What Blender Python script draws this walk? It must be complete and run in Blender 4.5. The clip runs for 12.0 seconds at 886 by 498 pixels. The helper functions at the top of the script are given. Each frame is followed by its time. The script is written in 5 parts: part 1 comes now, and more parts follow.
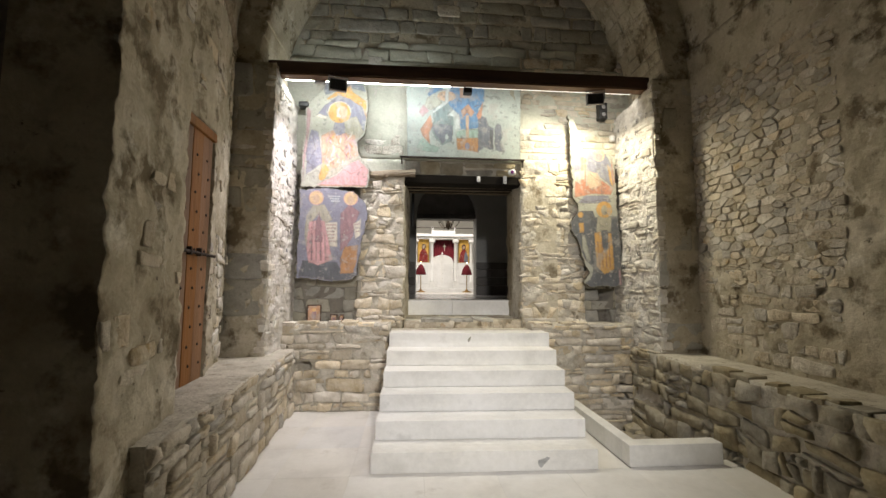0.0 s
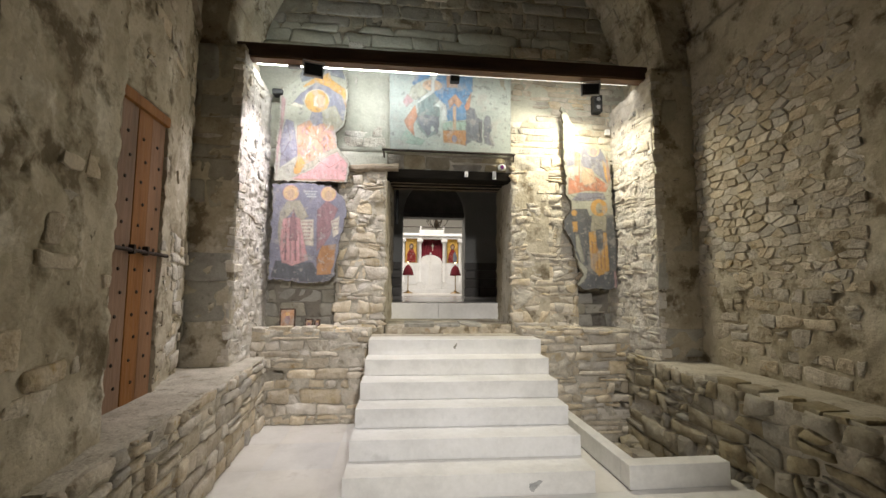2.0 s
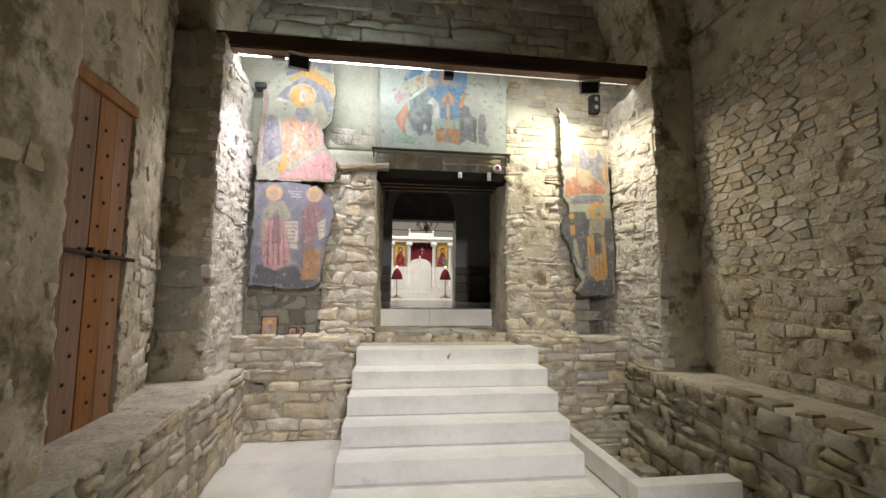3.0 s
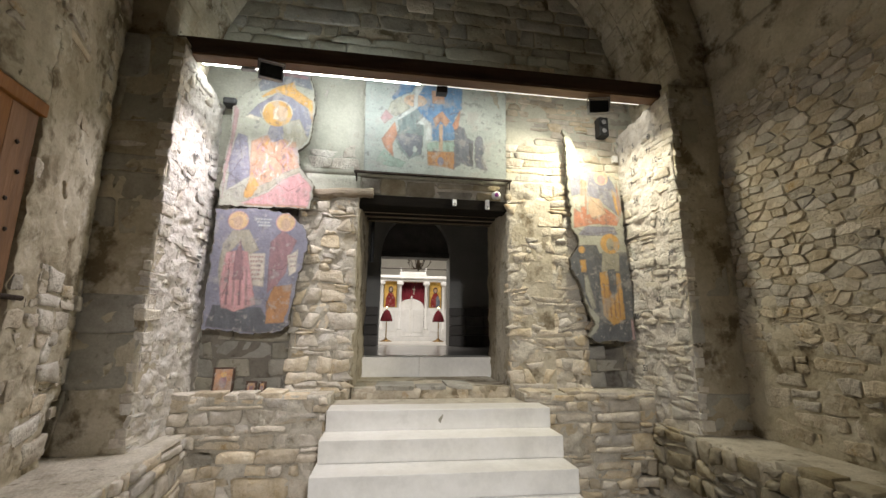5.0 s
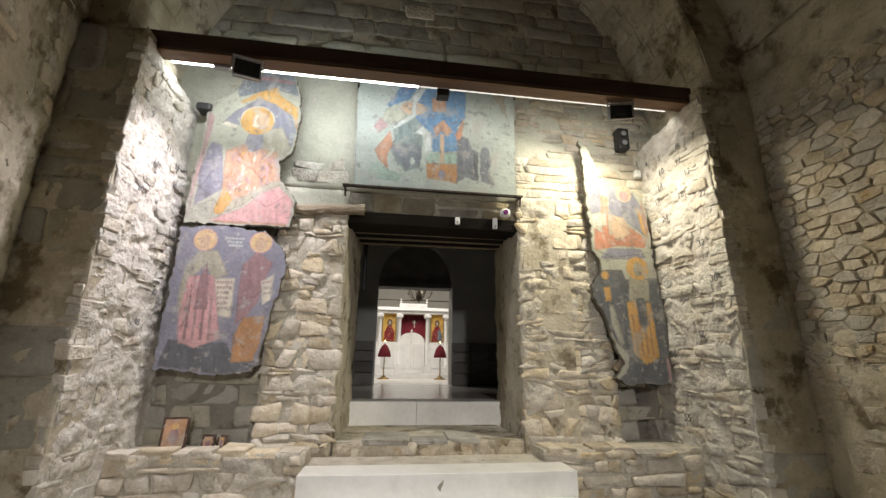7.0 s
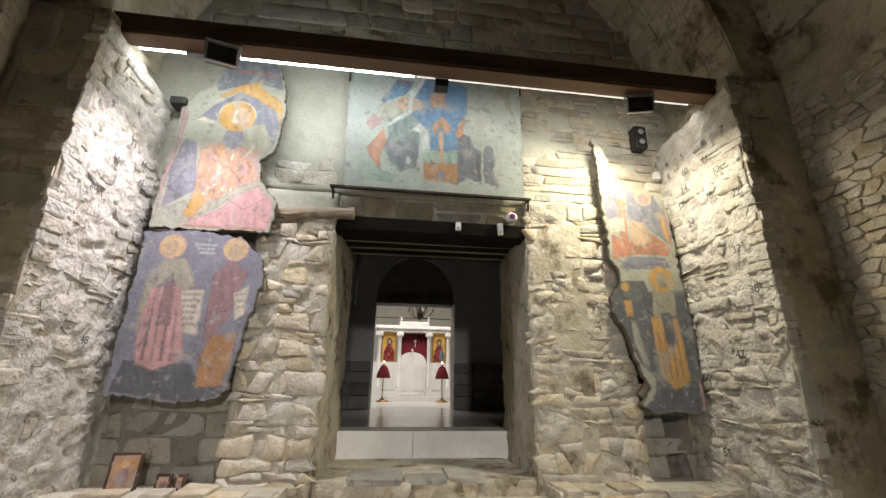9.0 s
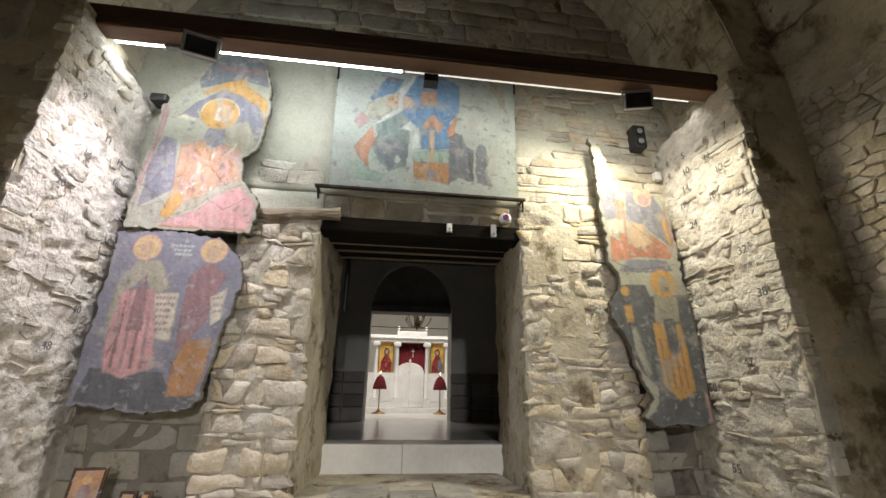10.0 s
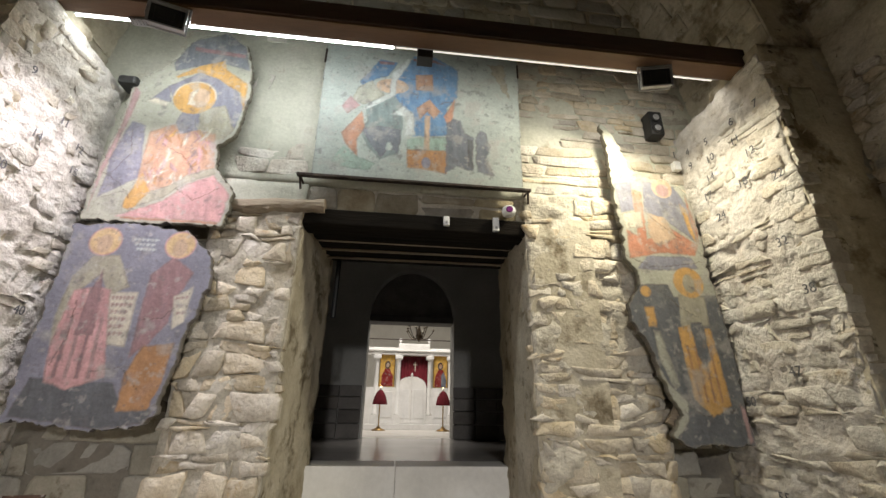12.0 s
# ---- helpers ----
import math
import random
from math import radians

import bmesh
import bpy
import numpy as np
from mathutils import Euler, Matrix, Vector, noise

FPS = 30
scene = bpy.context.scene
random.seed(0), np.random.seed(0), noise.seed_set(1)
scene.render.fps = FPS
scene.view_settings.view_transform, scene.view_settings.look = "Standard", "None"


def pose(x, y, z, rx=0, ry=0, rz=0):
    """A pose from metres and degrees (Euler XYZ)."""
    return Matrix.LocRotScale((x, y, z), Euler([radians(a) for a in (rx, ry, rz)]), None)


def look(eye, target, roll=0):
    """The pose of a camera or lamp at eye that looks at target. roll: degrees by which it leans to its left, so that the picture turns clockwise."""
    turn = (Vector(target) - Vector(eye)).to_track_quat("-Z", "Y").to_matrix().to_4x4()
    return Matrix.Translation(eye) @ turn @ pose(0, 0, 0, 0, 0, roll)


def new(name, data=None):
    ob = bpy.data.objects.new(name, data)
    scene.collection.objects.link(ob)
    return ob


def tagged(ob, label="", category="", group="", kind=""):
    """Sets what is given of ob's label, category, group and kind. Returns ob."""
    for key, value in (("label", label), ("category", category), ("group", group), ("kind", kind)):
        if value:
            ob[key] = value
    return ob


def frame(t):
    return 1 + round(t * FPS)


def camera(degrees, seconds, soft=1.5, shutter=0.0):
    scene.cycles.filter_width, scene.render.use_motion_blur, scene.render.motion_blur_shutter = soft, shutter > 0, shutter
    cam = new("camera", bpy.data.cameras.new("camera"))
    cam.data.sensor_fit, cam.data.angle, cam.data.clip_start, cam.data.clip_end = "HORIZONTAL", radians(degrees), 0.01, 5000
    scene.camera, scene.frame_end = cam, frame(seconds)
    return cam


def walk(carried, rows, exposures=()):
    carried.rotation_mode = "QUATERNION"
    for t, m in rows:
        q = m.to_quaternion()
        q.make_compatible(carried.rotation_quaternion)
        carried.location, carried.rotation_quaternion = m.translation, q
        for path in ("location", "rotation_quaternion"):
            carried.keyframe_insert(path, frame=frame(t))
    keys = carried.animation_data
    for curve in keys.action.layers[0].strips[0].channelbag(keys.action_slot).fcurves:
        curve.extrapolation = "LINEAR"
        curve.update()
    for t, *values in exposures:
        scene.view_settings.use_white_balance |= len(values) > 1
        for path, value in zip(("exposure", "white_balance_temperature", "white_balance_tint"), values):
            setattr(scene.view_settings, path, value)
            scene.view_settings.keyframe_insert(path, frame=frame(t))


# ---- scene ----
cam = camera(94.0, 12.0)
METRES, EYE, TILT, LEAN, TURN = 3.0, 1.56, 0.0, 0.0, -4.5
ROWS = [
    (0.0, 0.0, 0.0, 0.0, -0.03, 4.89, -0.35),
    (0.5, 0.0136, 0.0319, 0.0013, -0.16, 4.9, -0.36),
    (1.0, 0.0289, 0.0585, 0.0033, -0.36, 4.89, -0.38),
    (1.5, 0.0308, 0.0857, 0.0074, -0.75, 4.88, -0.42),
    (2.0, 0.0226, 0.1223, 0.0099, -1.39, 4.89, -0.44),
    (2.5, 0.0073, 0.1659, 0.0155, -2.25, 4.99, -0.47),
    (3.0, 0.0065, 0.206, 0.0197, -3.07, 5.37, -0.51),
    (5.0, 0.0261, 0.4327, 0.0307, -3.93, 11.02, -0.57),
    (5.5, 0.0276, 0.4887, 0.0341, -3.87, 12.59, -0.6),
    (6.0, 0.039, 0.5466, 0.0421, -3.8, 13.86, -0.62),
    (6.5, 0.0454, 0.5921, 0.0451, -3.71, 14.87, -0.65),
    (7.0, 0.0445, 0.6359, 0.046, -3.58, 15.57, -0.69),
    (9.0, 0.0654, 0.78, 0.0576, -3.11, 18.13, -0.74),
    (9.5, 0.0853, 0.808, 0.0585, -2.98, 18.96, -0.77),
    (10.0, 0.0994, 0.8369, 0.0534, -2.88, 19.61, -0.8),
    (10.5, 0.1008, 0.8746, 0.0489, -2.77, 20.2, -0.83),
    (11.0, 0.1034, 0.9151, 0.048, -2.64, 20.68, -0.86),
    (11.5, 0.1117, 0.9443, 0.0479, -2.44, 21.13, -0.86),
    (12.0, 0.1279, 0.9632, 0.0516, -2.09, 21.56, -0.87),
]
walk(cam, [(t, pose(0, 0, EYE, TILT, LEAN, TURN) @ pose(METRES * x, METRES * y, METRES * z, 90 + pitch, roll, yaw)) for t, x, y, z, yaw, pitch, roll in ROWS],
     exposures=[(0, 0.36), (3, 0.17), (6, 0.08), (9, -0.02), (12, -0.09)])


# ---- world and lamps ----
world = bpy.data.worlds.new("night")
scene.world = world
world.use_nodes = True
world.node_tree.nodes["Background"].inputs[0].default_value = (0.30, 0.33, 0.40, 1)
world.node_tree.nodes["Background"].inputs[1].default_value = 0.02


def lamp(name, kind, m, watts, colour, size=(0.2, 0.2), spread=180.0):
    data = bpy.data.lights.new(name, kind)
    data.energy, data.color = watts, colour
    if kind == "AREA":
        data.shape, data.size, data.size_y, data.spread = "RECTANGLE", size[0], size[1], radians(spread)
    elif kind == "SPOT":
        data.spot_size, data.spot_blend, data.shadow_soft_size = radians(spread), 1.0, size[0]
    else:
        data.shadow_soft_size = size[0]
    ob = new(name, data)
    ob.matrix_world = m
    return ob


COOL, WARM = (1.0, 0.93, 0.98), (1.0, 0.92, 0.70)
lamp("flood_light_cool", "AREA", look((-0.97, 4.935, 3.885), (-1.20, 5.20, 1.5)), 17, COOL, (0.17, 0.11), 112)
lamp("flood_light_warm", "AREA", look((2.27, 5.02, 3.855), (1.88, 5.17, 2.05)), 37, WARM, (0.17, 0.11), 180)
lamp("strip_light", "AREA", look((-0.53, 5.06, 4.062), (-0.53, 5.60, 3.55)), 10.5, (0.97, 1.0, 1.0), (2.0, 0.03))
lamp("strip_light_dim", "AREA", look((1.7, 5.06, 4.062), (1.7, 5.60, 3.55)), 8.5, (1.0, 0.96, 0.85), (2.3, 0.03))
# Added spot behind the camera for stairs and low walls; no fixture is seen.
lamp("unseen_front_spot", "SPOT", look((0.85, -1.8, 3.4), (0.65, 4.90, 0.9)), 860, (1.0, 0.96, 0.93), (0.15, 0.15), 49)
lamp("nave_light", "AREA", look((0.9, 12.6, 4.9), (0.9, 13.2, 1.3)), 110, (1.0, 0.93, 0.86), (2.5, 1.0))

# ---- materials ----


def mat(name, cols, scale=4.0, fine=45.0, rough=0.85, bump=0.4, metal=0.0, rnd=0.0, detail=6.0, spots=None, stretch=(1, 1, 1), grain=0.13, more=()):
    """Two-scale mottled surface: cols are blended by a broad noise, grain is a fine one, spots a third colour in patches."""
    m = bpy.data.materials.new(name)
    m.use_nodes = True
    nt = m.node_tree
    N, L = nt.nodes, nt.links
    bsdf = N["Principled BSDF"]
    bsdf.inputs["Roughness"].default_value, bsdf.inputs["Metallic"].default_value = rough, metal
    geo = N.new("ShaderNodeNewGeometry")
    mp = N.new("ShaderNodeVectorMath")
    mp.operation = "MULTIPLY"
    mp.inputs[1].default_value = stretch
    L.new(geo.outputs["Position"], mp.inputs[0])

    def noise_node(sc, det, r=0.6):
        n = N.new("ShaderNodeTexNoise")
        n.inputs["Scale"].default_value, n.inputs["Detail"].default_value, n.inputs["Roughness"].default_value = sc, det, r
        L.new(mp.outputs[0], n.inputs["Vector"])
        return n

    n1, n2 = noise_node(scale, detail), noise_node(fine, 4.0, 0.7)
    ramp = N.new("ShaderNodeValToRGB")
    el = ramp.color_ramp.elements
    for k, c in enumerate(cols):
        p = 0.32 + 0.36 * k / max(1, len(cols) - 1)
        e = el[k] if k < 2 else el.new(p)
        e.position, e.color = p, (*c, 1)
    L.new(n1.outputs["Fac"], ramp.inputs["Fac"])
    col = ramp.outputs["Color"]
    for c, lo, hi, sc in ([spots] if spots else []) + list(more):
        n3 = noise_node(sc, 5.0, 0.65)
        r3 = N.new("ShaderNodeMapRange")
        r3.inputs["From Min"].default_value, r3.inputs["From Max"].default_value = lo, hi
        L.new(n3.outputs["Fac"], r3.inputs["Value"])
        mx = N.new("ShaderNodeMix")
        mx.data_type = "RGBA"
        L.new(r3.outputs["Result"], mx.inputs["Factor"])
        L.new(col, mx.inputs["A"])
        mx.inputs["B"].default_value = (*c, 1)
        col = mx.outputs["Result"]
    hsv = N.new("ShaderNodeHueSaturation")
    L.new(col, hsv.inputs["Color"])
    val = N.new("ShaderNodeMapRange")
    val.inputs["From Min"].default_value, val.inputs["From Max"].default_value = 0.25, 0.75
    val.inputs["To Min"].default_value, val.inputs["To Max"].default_value = 1 - grain, 1 + grain
    L.new(n2.outputs["Fac"], val.inputs["Value"])
    out = val.outputs["Result"]
    if rnd:
        info = N.new("ShaderNodeObjectInfo")
        rr = N.new("ShaderNodeMapRange")
        rr.inputs["To Min"].default_value, rr.inputs["To Max"].default_value = 1 - rnd, 1 + rnd
        L.new(info.outputs["Random"], rr.inputs["Value"])
        mul = N.new("ShaderNodeMath")
        mul.operation = "MULTIPLY"
        L.new(out, mul.inputs[0])
        L.new(rr.outputs["Result"], mul.inputs[1])
        out = mul.outputs[0]
        hr = N.new("ShaderNodeMapRange")
        hr.inputs["From Min"].default_value, hr.inputs["From Max"].default_value = 0.0, 1.0
        hr.inputs["To Min"].default_value, hr.inputs["To Max"].default_value = 0.6, 1.35
        fr = N.new("ShaderNodeMath")
        fr.operation = "FRACT"
        m7 = N.new("ShaderNodeMath")
        m7.operation = "MULTIPLY"
        m7.inputs[1].default_value = 7.31
        L.new(info.outputs["Random"], m7.inputs[0])
        L.new(m7.outputs[0], fr.inputs[0])
        L.new(fr.outputs[0], hr.inputs["Value"])
        L.new(hr.outputs["Result"], hsv.inputs["Saturation"])
    L.new(out, hsv.inputs["Value"])
    L.new(hsv.outputs["Color"], bsdf.inputs["Base Color"])
    if bump:
        b1, b2 = N.new("ShaderNodeBump"), N.new("ShaderNodeBump")
        b1.inputs["Strength"].default_value, b1.inputs["Distance"].default_value = bump, 0.03
        b2.inputs["Strength"].default_value, b2.inputs["Distance"].default_value = bump, 0.0022
        nb = noise_node(scale * 3.3, 5.0)
        L.new(nb.outputs["Fac"], b1.inputs["Height"])
        L.new(n2.outputs["Fac"], b2.inputs["Height"])
        L.new(b1.outputs["Normal"], b2.inputs["Normal"])
        L.new(b2.outputs["Normal"], bsdf.inputs["Normal"])
    return m


def glow(name, colour, strength):
    m = bpy.data.materials.new(name)
    m.use_nodes = True
    b = m.node_tree.nodes["Principled BSDF"]
    b.inputs["Base Color"].default_value = (*colour, 1)
    b.inputs["Emission Color"].default_value = (*colour, 1)
    b.inputs["Emission Strength"].default_value = strength
    return m


MORTAR = mat("lime mortar", [(0.38, 0.34, 0.27), (0.52, 0.48, 0.40), (0.60, 0.56, 0.48)], 5, 55, 0.95, 0.8, spots=((0.22, 0.19, 0.14), 0.58, 0.70, 9), grain=0.22)
PLASTER = mat("aged lime plaster", [(0.34, 0.29, 0.205), (0.48, 0.43, 0.33), (0.57, 0.52, 0.42)], 2.4, 35, 0.95, 0.8, spots=((0.17, 0.135, 0.085), 0.52, 0.63, 3.2), more=(((0.64, 0.60, 0.51), 0.57, 0.69, 3.7), ((0.12, 0.10, 0.07), 0.65, 0.71, 10)))
WHITEWASH = mat("whitewashed rough plaster", [(0.54, 0.50, 0.45), (0.68, 0.64, 0.59), (0.74, 0.71, 0.67)], 7, 50, 0.95, 0.9, spots=((0.33, 0.27, 0.20), 0.62, 0.72, 11))
PALE = mat("pale greenish plaster", [(0.42, 0.42, 0.35), (0.52, 0.52, 0.44), (0.56, 0.55, 0.48)], 3, 40, 0.95, 0.5, spots=((0.38, 0.33, 0.24), 0.60, 0.72, 6))
# Shade of the fresco recesses and the entrance side is put into this colour.
SHADEWALL = mat("grey plaster, shade in its colour", [(0.20, 0.18, 0.15), (0.28, 0.26, 0.22)], 3, 40, 0.95, 0.6, spots=((0.13, 0.11, 0.09), 0.55, 0.66, 5))
STONE = mat("beige rubble stone", [(0.42, 0.36, 0.27), (0.54, 0.48, 0.39), (0.62, 0.57, 0.48)], 7, 60, 0.92, 0.8, rnd=0.22, spots=((0.40, 0.28, 0.14), 0.60, 0.74, 8))
STONE_CREAM = mat("cream rubble stone", [(0.47, 0.40, 0.29), (0.60, 0.53, 0.42), (0.67, 0.61, 0.51)], 7, 60, 0.92, 0.8, rnd=0.20, spots=((0.42, 0.30, 0.16), 0.60, 0.74, 8))
BRICK = mat("old fired brick", [(0.30, 0.20, 0.14), (0.40, 0.28, 0.20), (0.46, 0.36, 0.27)], 9, 60, 0.92, 0.7, rnd=0.2, spots=((0.48, 0.44, 0.37), 0.52, 0.66, 12))
STONE_WHITE = mat("limewashed stone", [(0.50, 0.45, 0.39), (0.64, 0.60, 0.53), (0.70, 0.67, 0.61)], 7, 60, 0.92, 0.9, rnd=0.14, spots=((0.36, 0.28, 0.19), 0.62, 0.74, 10))
STONE_DARK = mat("weathered brown stone", [(0.24, 0.20, 0.14), (0.34, 0.30, 0.22), (0.42, 0.38, 0.30)], 6, 55, 0.92, 0.8, rnd=0.22)
ASHLAR = mat("grey ashlar stone", [(0.28, 0.26, 0.21), (0.38, 0.36, 0.30), (0.44, 0.41, 0.35)], 4, 50, 0.93, 0.6, rnd=0.15, spots=((0.17, 0.15, 0.11), 0.60, 0.70, 7))
MARBLE = mat("white veined marble", [(0.70, 0.69, 0.66), (0.80, 0.79, 0.76), (0.84, 0.83, 0.81)], 2.5, 20, 0.38, 0.04, rnd=0.04, grain=0.04, spots=((0.68, 0.67, 0.645), 0.60, 0.72, 3.0))
FLOORM = mat("pale polished floor marble", [(0.66, 0.64, 0.60), (0.76, 0.74, 0.70), (0.80, 0.78, 0.75)], 2.0, 18, 0.42, 0.04, rnd=0.04, grain=0.04, spots=((0.58, 0.55, 0.50), 0.60, 0.74, 2.4))
BEAMWOOD = mat("dark stained oak", [(0.030, 0.016, 0.010), (0.055, 0.028, 0.016), (0.075, 0.038, 0.022)], 6, 60, 0.5, 0.3, stretch=(0.15, 1, 1))
# Lighter copy of the beam oak; the light under the beam is in its colour.
BEAMLIT = mat("beam oak with light in its brown", [(0.10, 0.050, 0.024), (0.15, 0.08, 0.04)], 6, 60, 0.6, 0.3, stretch=(0.15, 1, 1))
DOORWOOD = mat("reddish brown door boards", [(0.19, 0.095, 0.042), (0.27, 0.135, 0.062), (0.31, 0.16, 0.078)], 8, 60, 0.65, 0.3, rnd=0.12, stretch=(1, 1, 0.12), spots=((0.15, 0.085, 0.045), 0.58, 0.72, 5))
OLDWOOD = mat("dry weathered timber", [(0.20, 0.15, 0.10), (0.32, 0.26, 0.19), (0.38, 0.32, 0.25)], 10, 70, 0.9, 0.8, stretch=(0.12, 1, 1))
BLACKWOOD = mat("dull black timber", [(0.006, 0.005, 0.004), (0.016, 0.013, 0.010)], 8, 60, 0.95, 0.6, stretch=(0.15, 1, 1))
BLACKWOOD.node_tree.nodes["Principled BSDF"].inputs["Specular IOR Level"].default_value = 0.1
IRON = mat("rusted wrought iron", [(0.03, 0.022, 0.018), (0.07, 0.05, 0.04)], 20, 120, 0.6, 0.4, metal=0.6)
BLACK = mat("matt black plastic", [(0.015, 0.015, 0.016), (0.025, 0.025, 0.026)], 10, 90, 0.45, 0.05)
GREYMETAL = mat("grey painted aluminium", [(0.30, 0.30, 0.31), (0.36, 0.36, 0.37)], 10, 90, 0.4, 0.05, metal=0.5)
WHITEPLASTIC = mat("white plastic", [(0.72, 0.72, 0.72), (0.78, 0.78, 0.78)], 10, 60, 0.4, 0.02)
BRASS = mat("aged brass", [(0.32, 0.20, 0.07), (0.45, 0.30, 0.12)], 12, 90, 0.35, 0.1, metal=0.9)
# Chandelier metal; its silhouette against the bright wall is put into the dark colour.
BRASS_SHADE = mat("brass darkened as a silhouette", [(0.045, 0.032, 0.020), (0.085, 0.06, 0.035)], 12, 90, 0.5, 0.1, metal=0.7)
VELVET = mat("crimson velvet", [(0.10, 0.004, 0.010), (0.16, 0.008, 0.018)], 8, 120, 0.95, 0.3)
CREAM = mat("cream painted wall", [(0.62, 0.60, 0.54), (0.70, 0.68, 0.62)], 2, 30, 0.8, 0.1)
CHARCOAL = mat("dull grey painted plaster", [(0.38, 0.38, 0.36), (0.46, 0.46, 0.44)], 2, 30, 0.85, 0.15, grain=0.1)
DARKSTONE = mat("dark stone wainscot", [(0.13, 0.12, 0.11), (0.20, 0.185, 0.17)], 4, 40, 0.85, 0.5, rnd=0.2)
LED = glow("lit strip diffuser", (0.93, 1.0, 0.96), 34.0)
FLAME = glow("candle flame", (1.0, 0.75, 0.35), 12.0)
CHALKMARK = mat("grey charcoal marking", [(0.10, 0.10, 0.11), (0.16, 0.16, 0.17)], 30, 160, 0.95, 0.1)


def paint(name, c, wear=0.58, k=0.70):
    """Faded pigment: muted, mottled, rubbed through to the plaster in patches, with dark scuffs."""
    worn = (0.38, 0.36, 0.33)
    return mat(name, [tuple(v * k for v in c), c, tuple(min(0.8, v * 1.25 + 0.03) for v in c)], 8, 60, 0.92, 0.10, grain=0.18, detail=9.0, spots=(worn, wear - 0.12, wear + 0.14, 6), more=((worn, 0.58, 0.70, 26), ((0.13, 0.12, 0.13), 0.60, 0.74, 15)))


PIG = {
    "blue": paint("faded slate blue pigment", (0.15, 0.165, 0.245)),
    "navy": paint("grey blue pigment", (0.13, 0.145, 0.19), 0.60),
    "bright": paint("azure pigment", (0.13, 0.27, 0.45), 0.60),
    "ochre": paint("yellow ochre pigment", (0.50, 0.31, 0.12), 0.64),
    "pink": paint("rose pigment", (0.48, 0.25, 0.25), 0.60),
    "mauve": paint("mauve pigment", (0.40, 0.27, 0.27), 0.58),
    "plum": paint("plum pigment", (0.24, 0.14, 0.15), 0.58),
    "flesh": paint("pale rose ochre pigment", (0.48, 0.35, 0.26), 0.58),
    "orange": paint("burnt orange pigment", (0.40, 0.22, 0.12), 0.58),
    "red": paint("vermilion pigment", (0.45, 0.17, 0.10), 0.60),
    "olive": paint("olive grey pigment", (0.31, 0.30, 0.24), 0.58),
    "grey": paint("pale grey plaster ground", (0.35, 0.36, 0.30), 0.60),
    "cream": paint("cream pigment", (0.54, 0.50, 0.42), 0.64),
    "white": paint("bluish white pigment", (0.50, 0.53, 0.52), 0.66),
    "dark": paint("dark slate pigment", (0.085, 0.09, 0.098), 0.62),
    "green": paint("verdigris pigment", (0.28, 0.37, 0.32), 0.60),
    "panel": paint("pale grey green ground", (0.37, 0.41, 0.385), 0.70),
    "gold": paint("gold leaf ground", (0.60, 0.36, 0.07), 0.72),
    "crimson": paint("deep crimson pigment", (0.22, 0.015, 0.012), 0.75),
    "umber": paint("dark umber pigment", (0.07, 0.04, 0.025), 0.75),
}

# ---- building blocks ----


def part(name, bm, material, parent=None, label="", smooth=False):
    me = bpy.data.meshes.new(name)
    bmesh.ops.recalc_face_normals(bm, faces=bm.faces)
    bm.to_mesh(me)
    bm.free()
    me.materials.append(material)
    if smooth:
        me.polygons.foreach_set("use_smooth", [True] * len(me.polygons))
    ob = new(name, me)
    ob.parent = parent
    if label:
        ob["label"] = label
    return ob


def thing(name, label, category, group="", at=(0, 0, 0)):
    ob = new(name)
    ob.location = at
    ob.empty_display_size = 0.1
    return tagged(ob, label, category, group)


def block(bm, x0, x1, y0, y1, z0, z1, bevel=0.0, m=None):
    got = bmesh.ops.create_cube(bm, size=1.0)["verts"]
    mm = Matrix.Translation(((x0 + x1) / 2, (y0 + y1) / 2, (z0 + z1) / 2)) @ Matrix.Diagonal((x1 - x0, y1 - y0, z1 - z0, 1))
    bmesh.ops.transform(bm, matrix=(m @ mm) if m else mm, verts=got)
    if bevel:
        es = list({e for v in got for e in v.link_edges})
        bmesh.ops.bevel(bm, geom=es, offset=bevel, segments=2, profile=0.6, affect="EDGES")
    return bm


def bar(*dims, bevel=0.0, m=None):
    return block(bmesh.new(), *dims, bevel=bevel, m=m)


def rod(bm, a, b, r, r2=None, seg=12):
    a, b = Vector(a), Vector(b)
    got = bmesh.ops.create_cone(bm, cap_ends=True, segments=seg, radius1=r, radius2=r if r2 is None else r2, depth=(b - a).length)["verts"]
    bmesh.ops.transform(bm, matrix=Matrix.Translation((a + b) / 2) @ (b - a).to_track_quat("Z", "Y").to_matrix().to_4x4(), verts=got)
    return bm


def lathe(profile, seg=20, at=(0, 0, 0)):
    """A turned shape from (radius, height) pairs."""
    bm = bmesh.new()
    rings = []
    for r, z in profile:
        rings.append([bm.verts.new((at[0] + r * math.cos(2 * math.pi * k / seg), at[1] + r * math.sin(2 * math.pi * k / seg), at[2] + z)) for k in range(seg)])
    for a, b in zip(rings, rings[1:]):
        for k in range(seg):
            bm.faces.new((a[k], a[(k + 1) % seg], b[(k + 1) % seg], b[k]))
    bm.faces.new(rings[0][::-1])
    bm.faces.new(rings[-1])
    return bm


def rough(p, f, seed=0.0):
    return noise.fractal(Vector(p) * f + Vector((seed, seed * 1.7, 3.1)), 1.0, 2.0, 4)


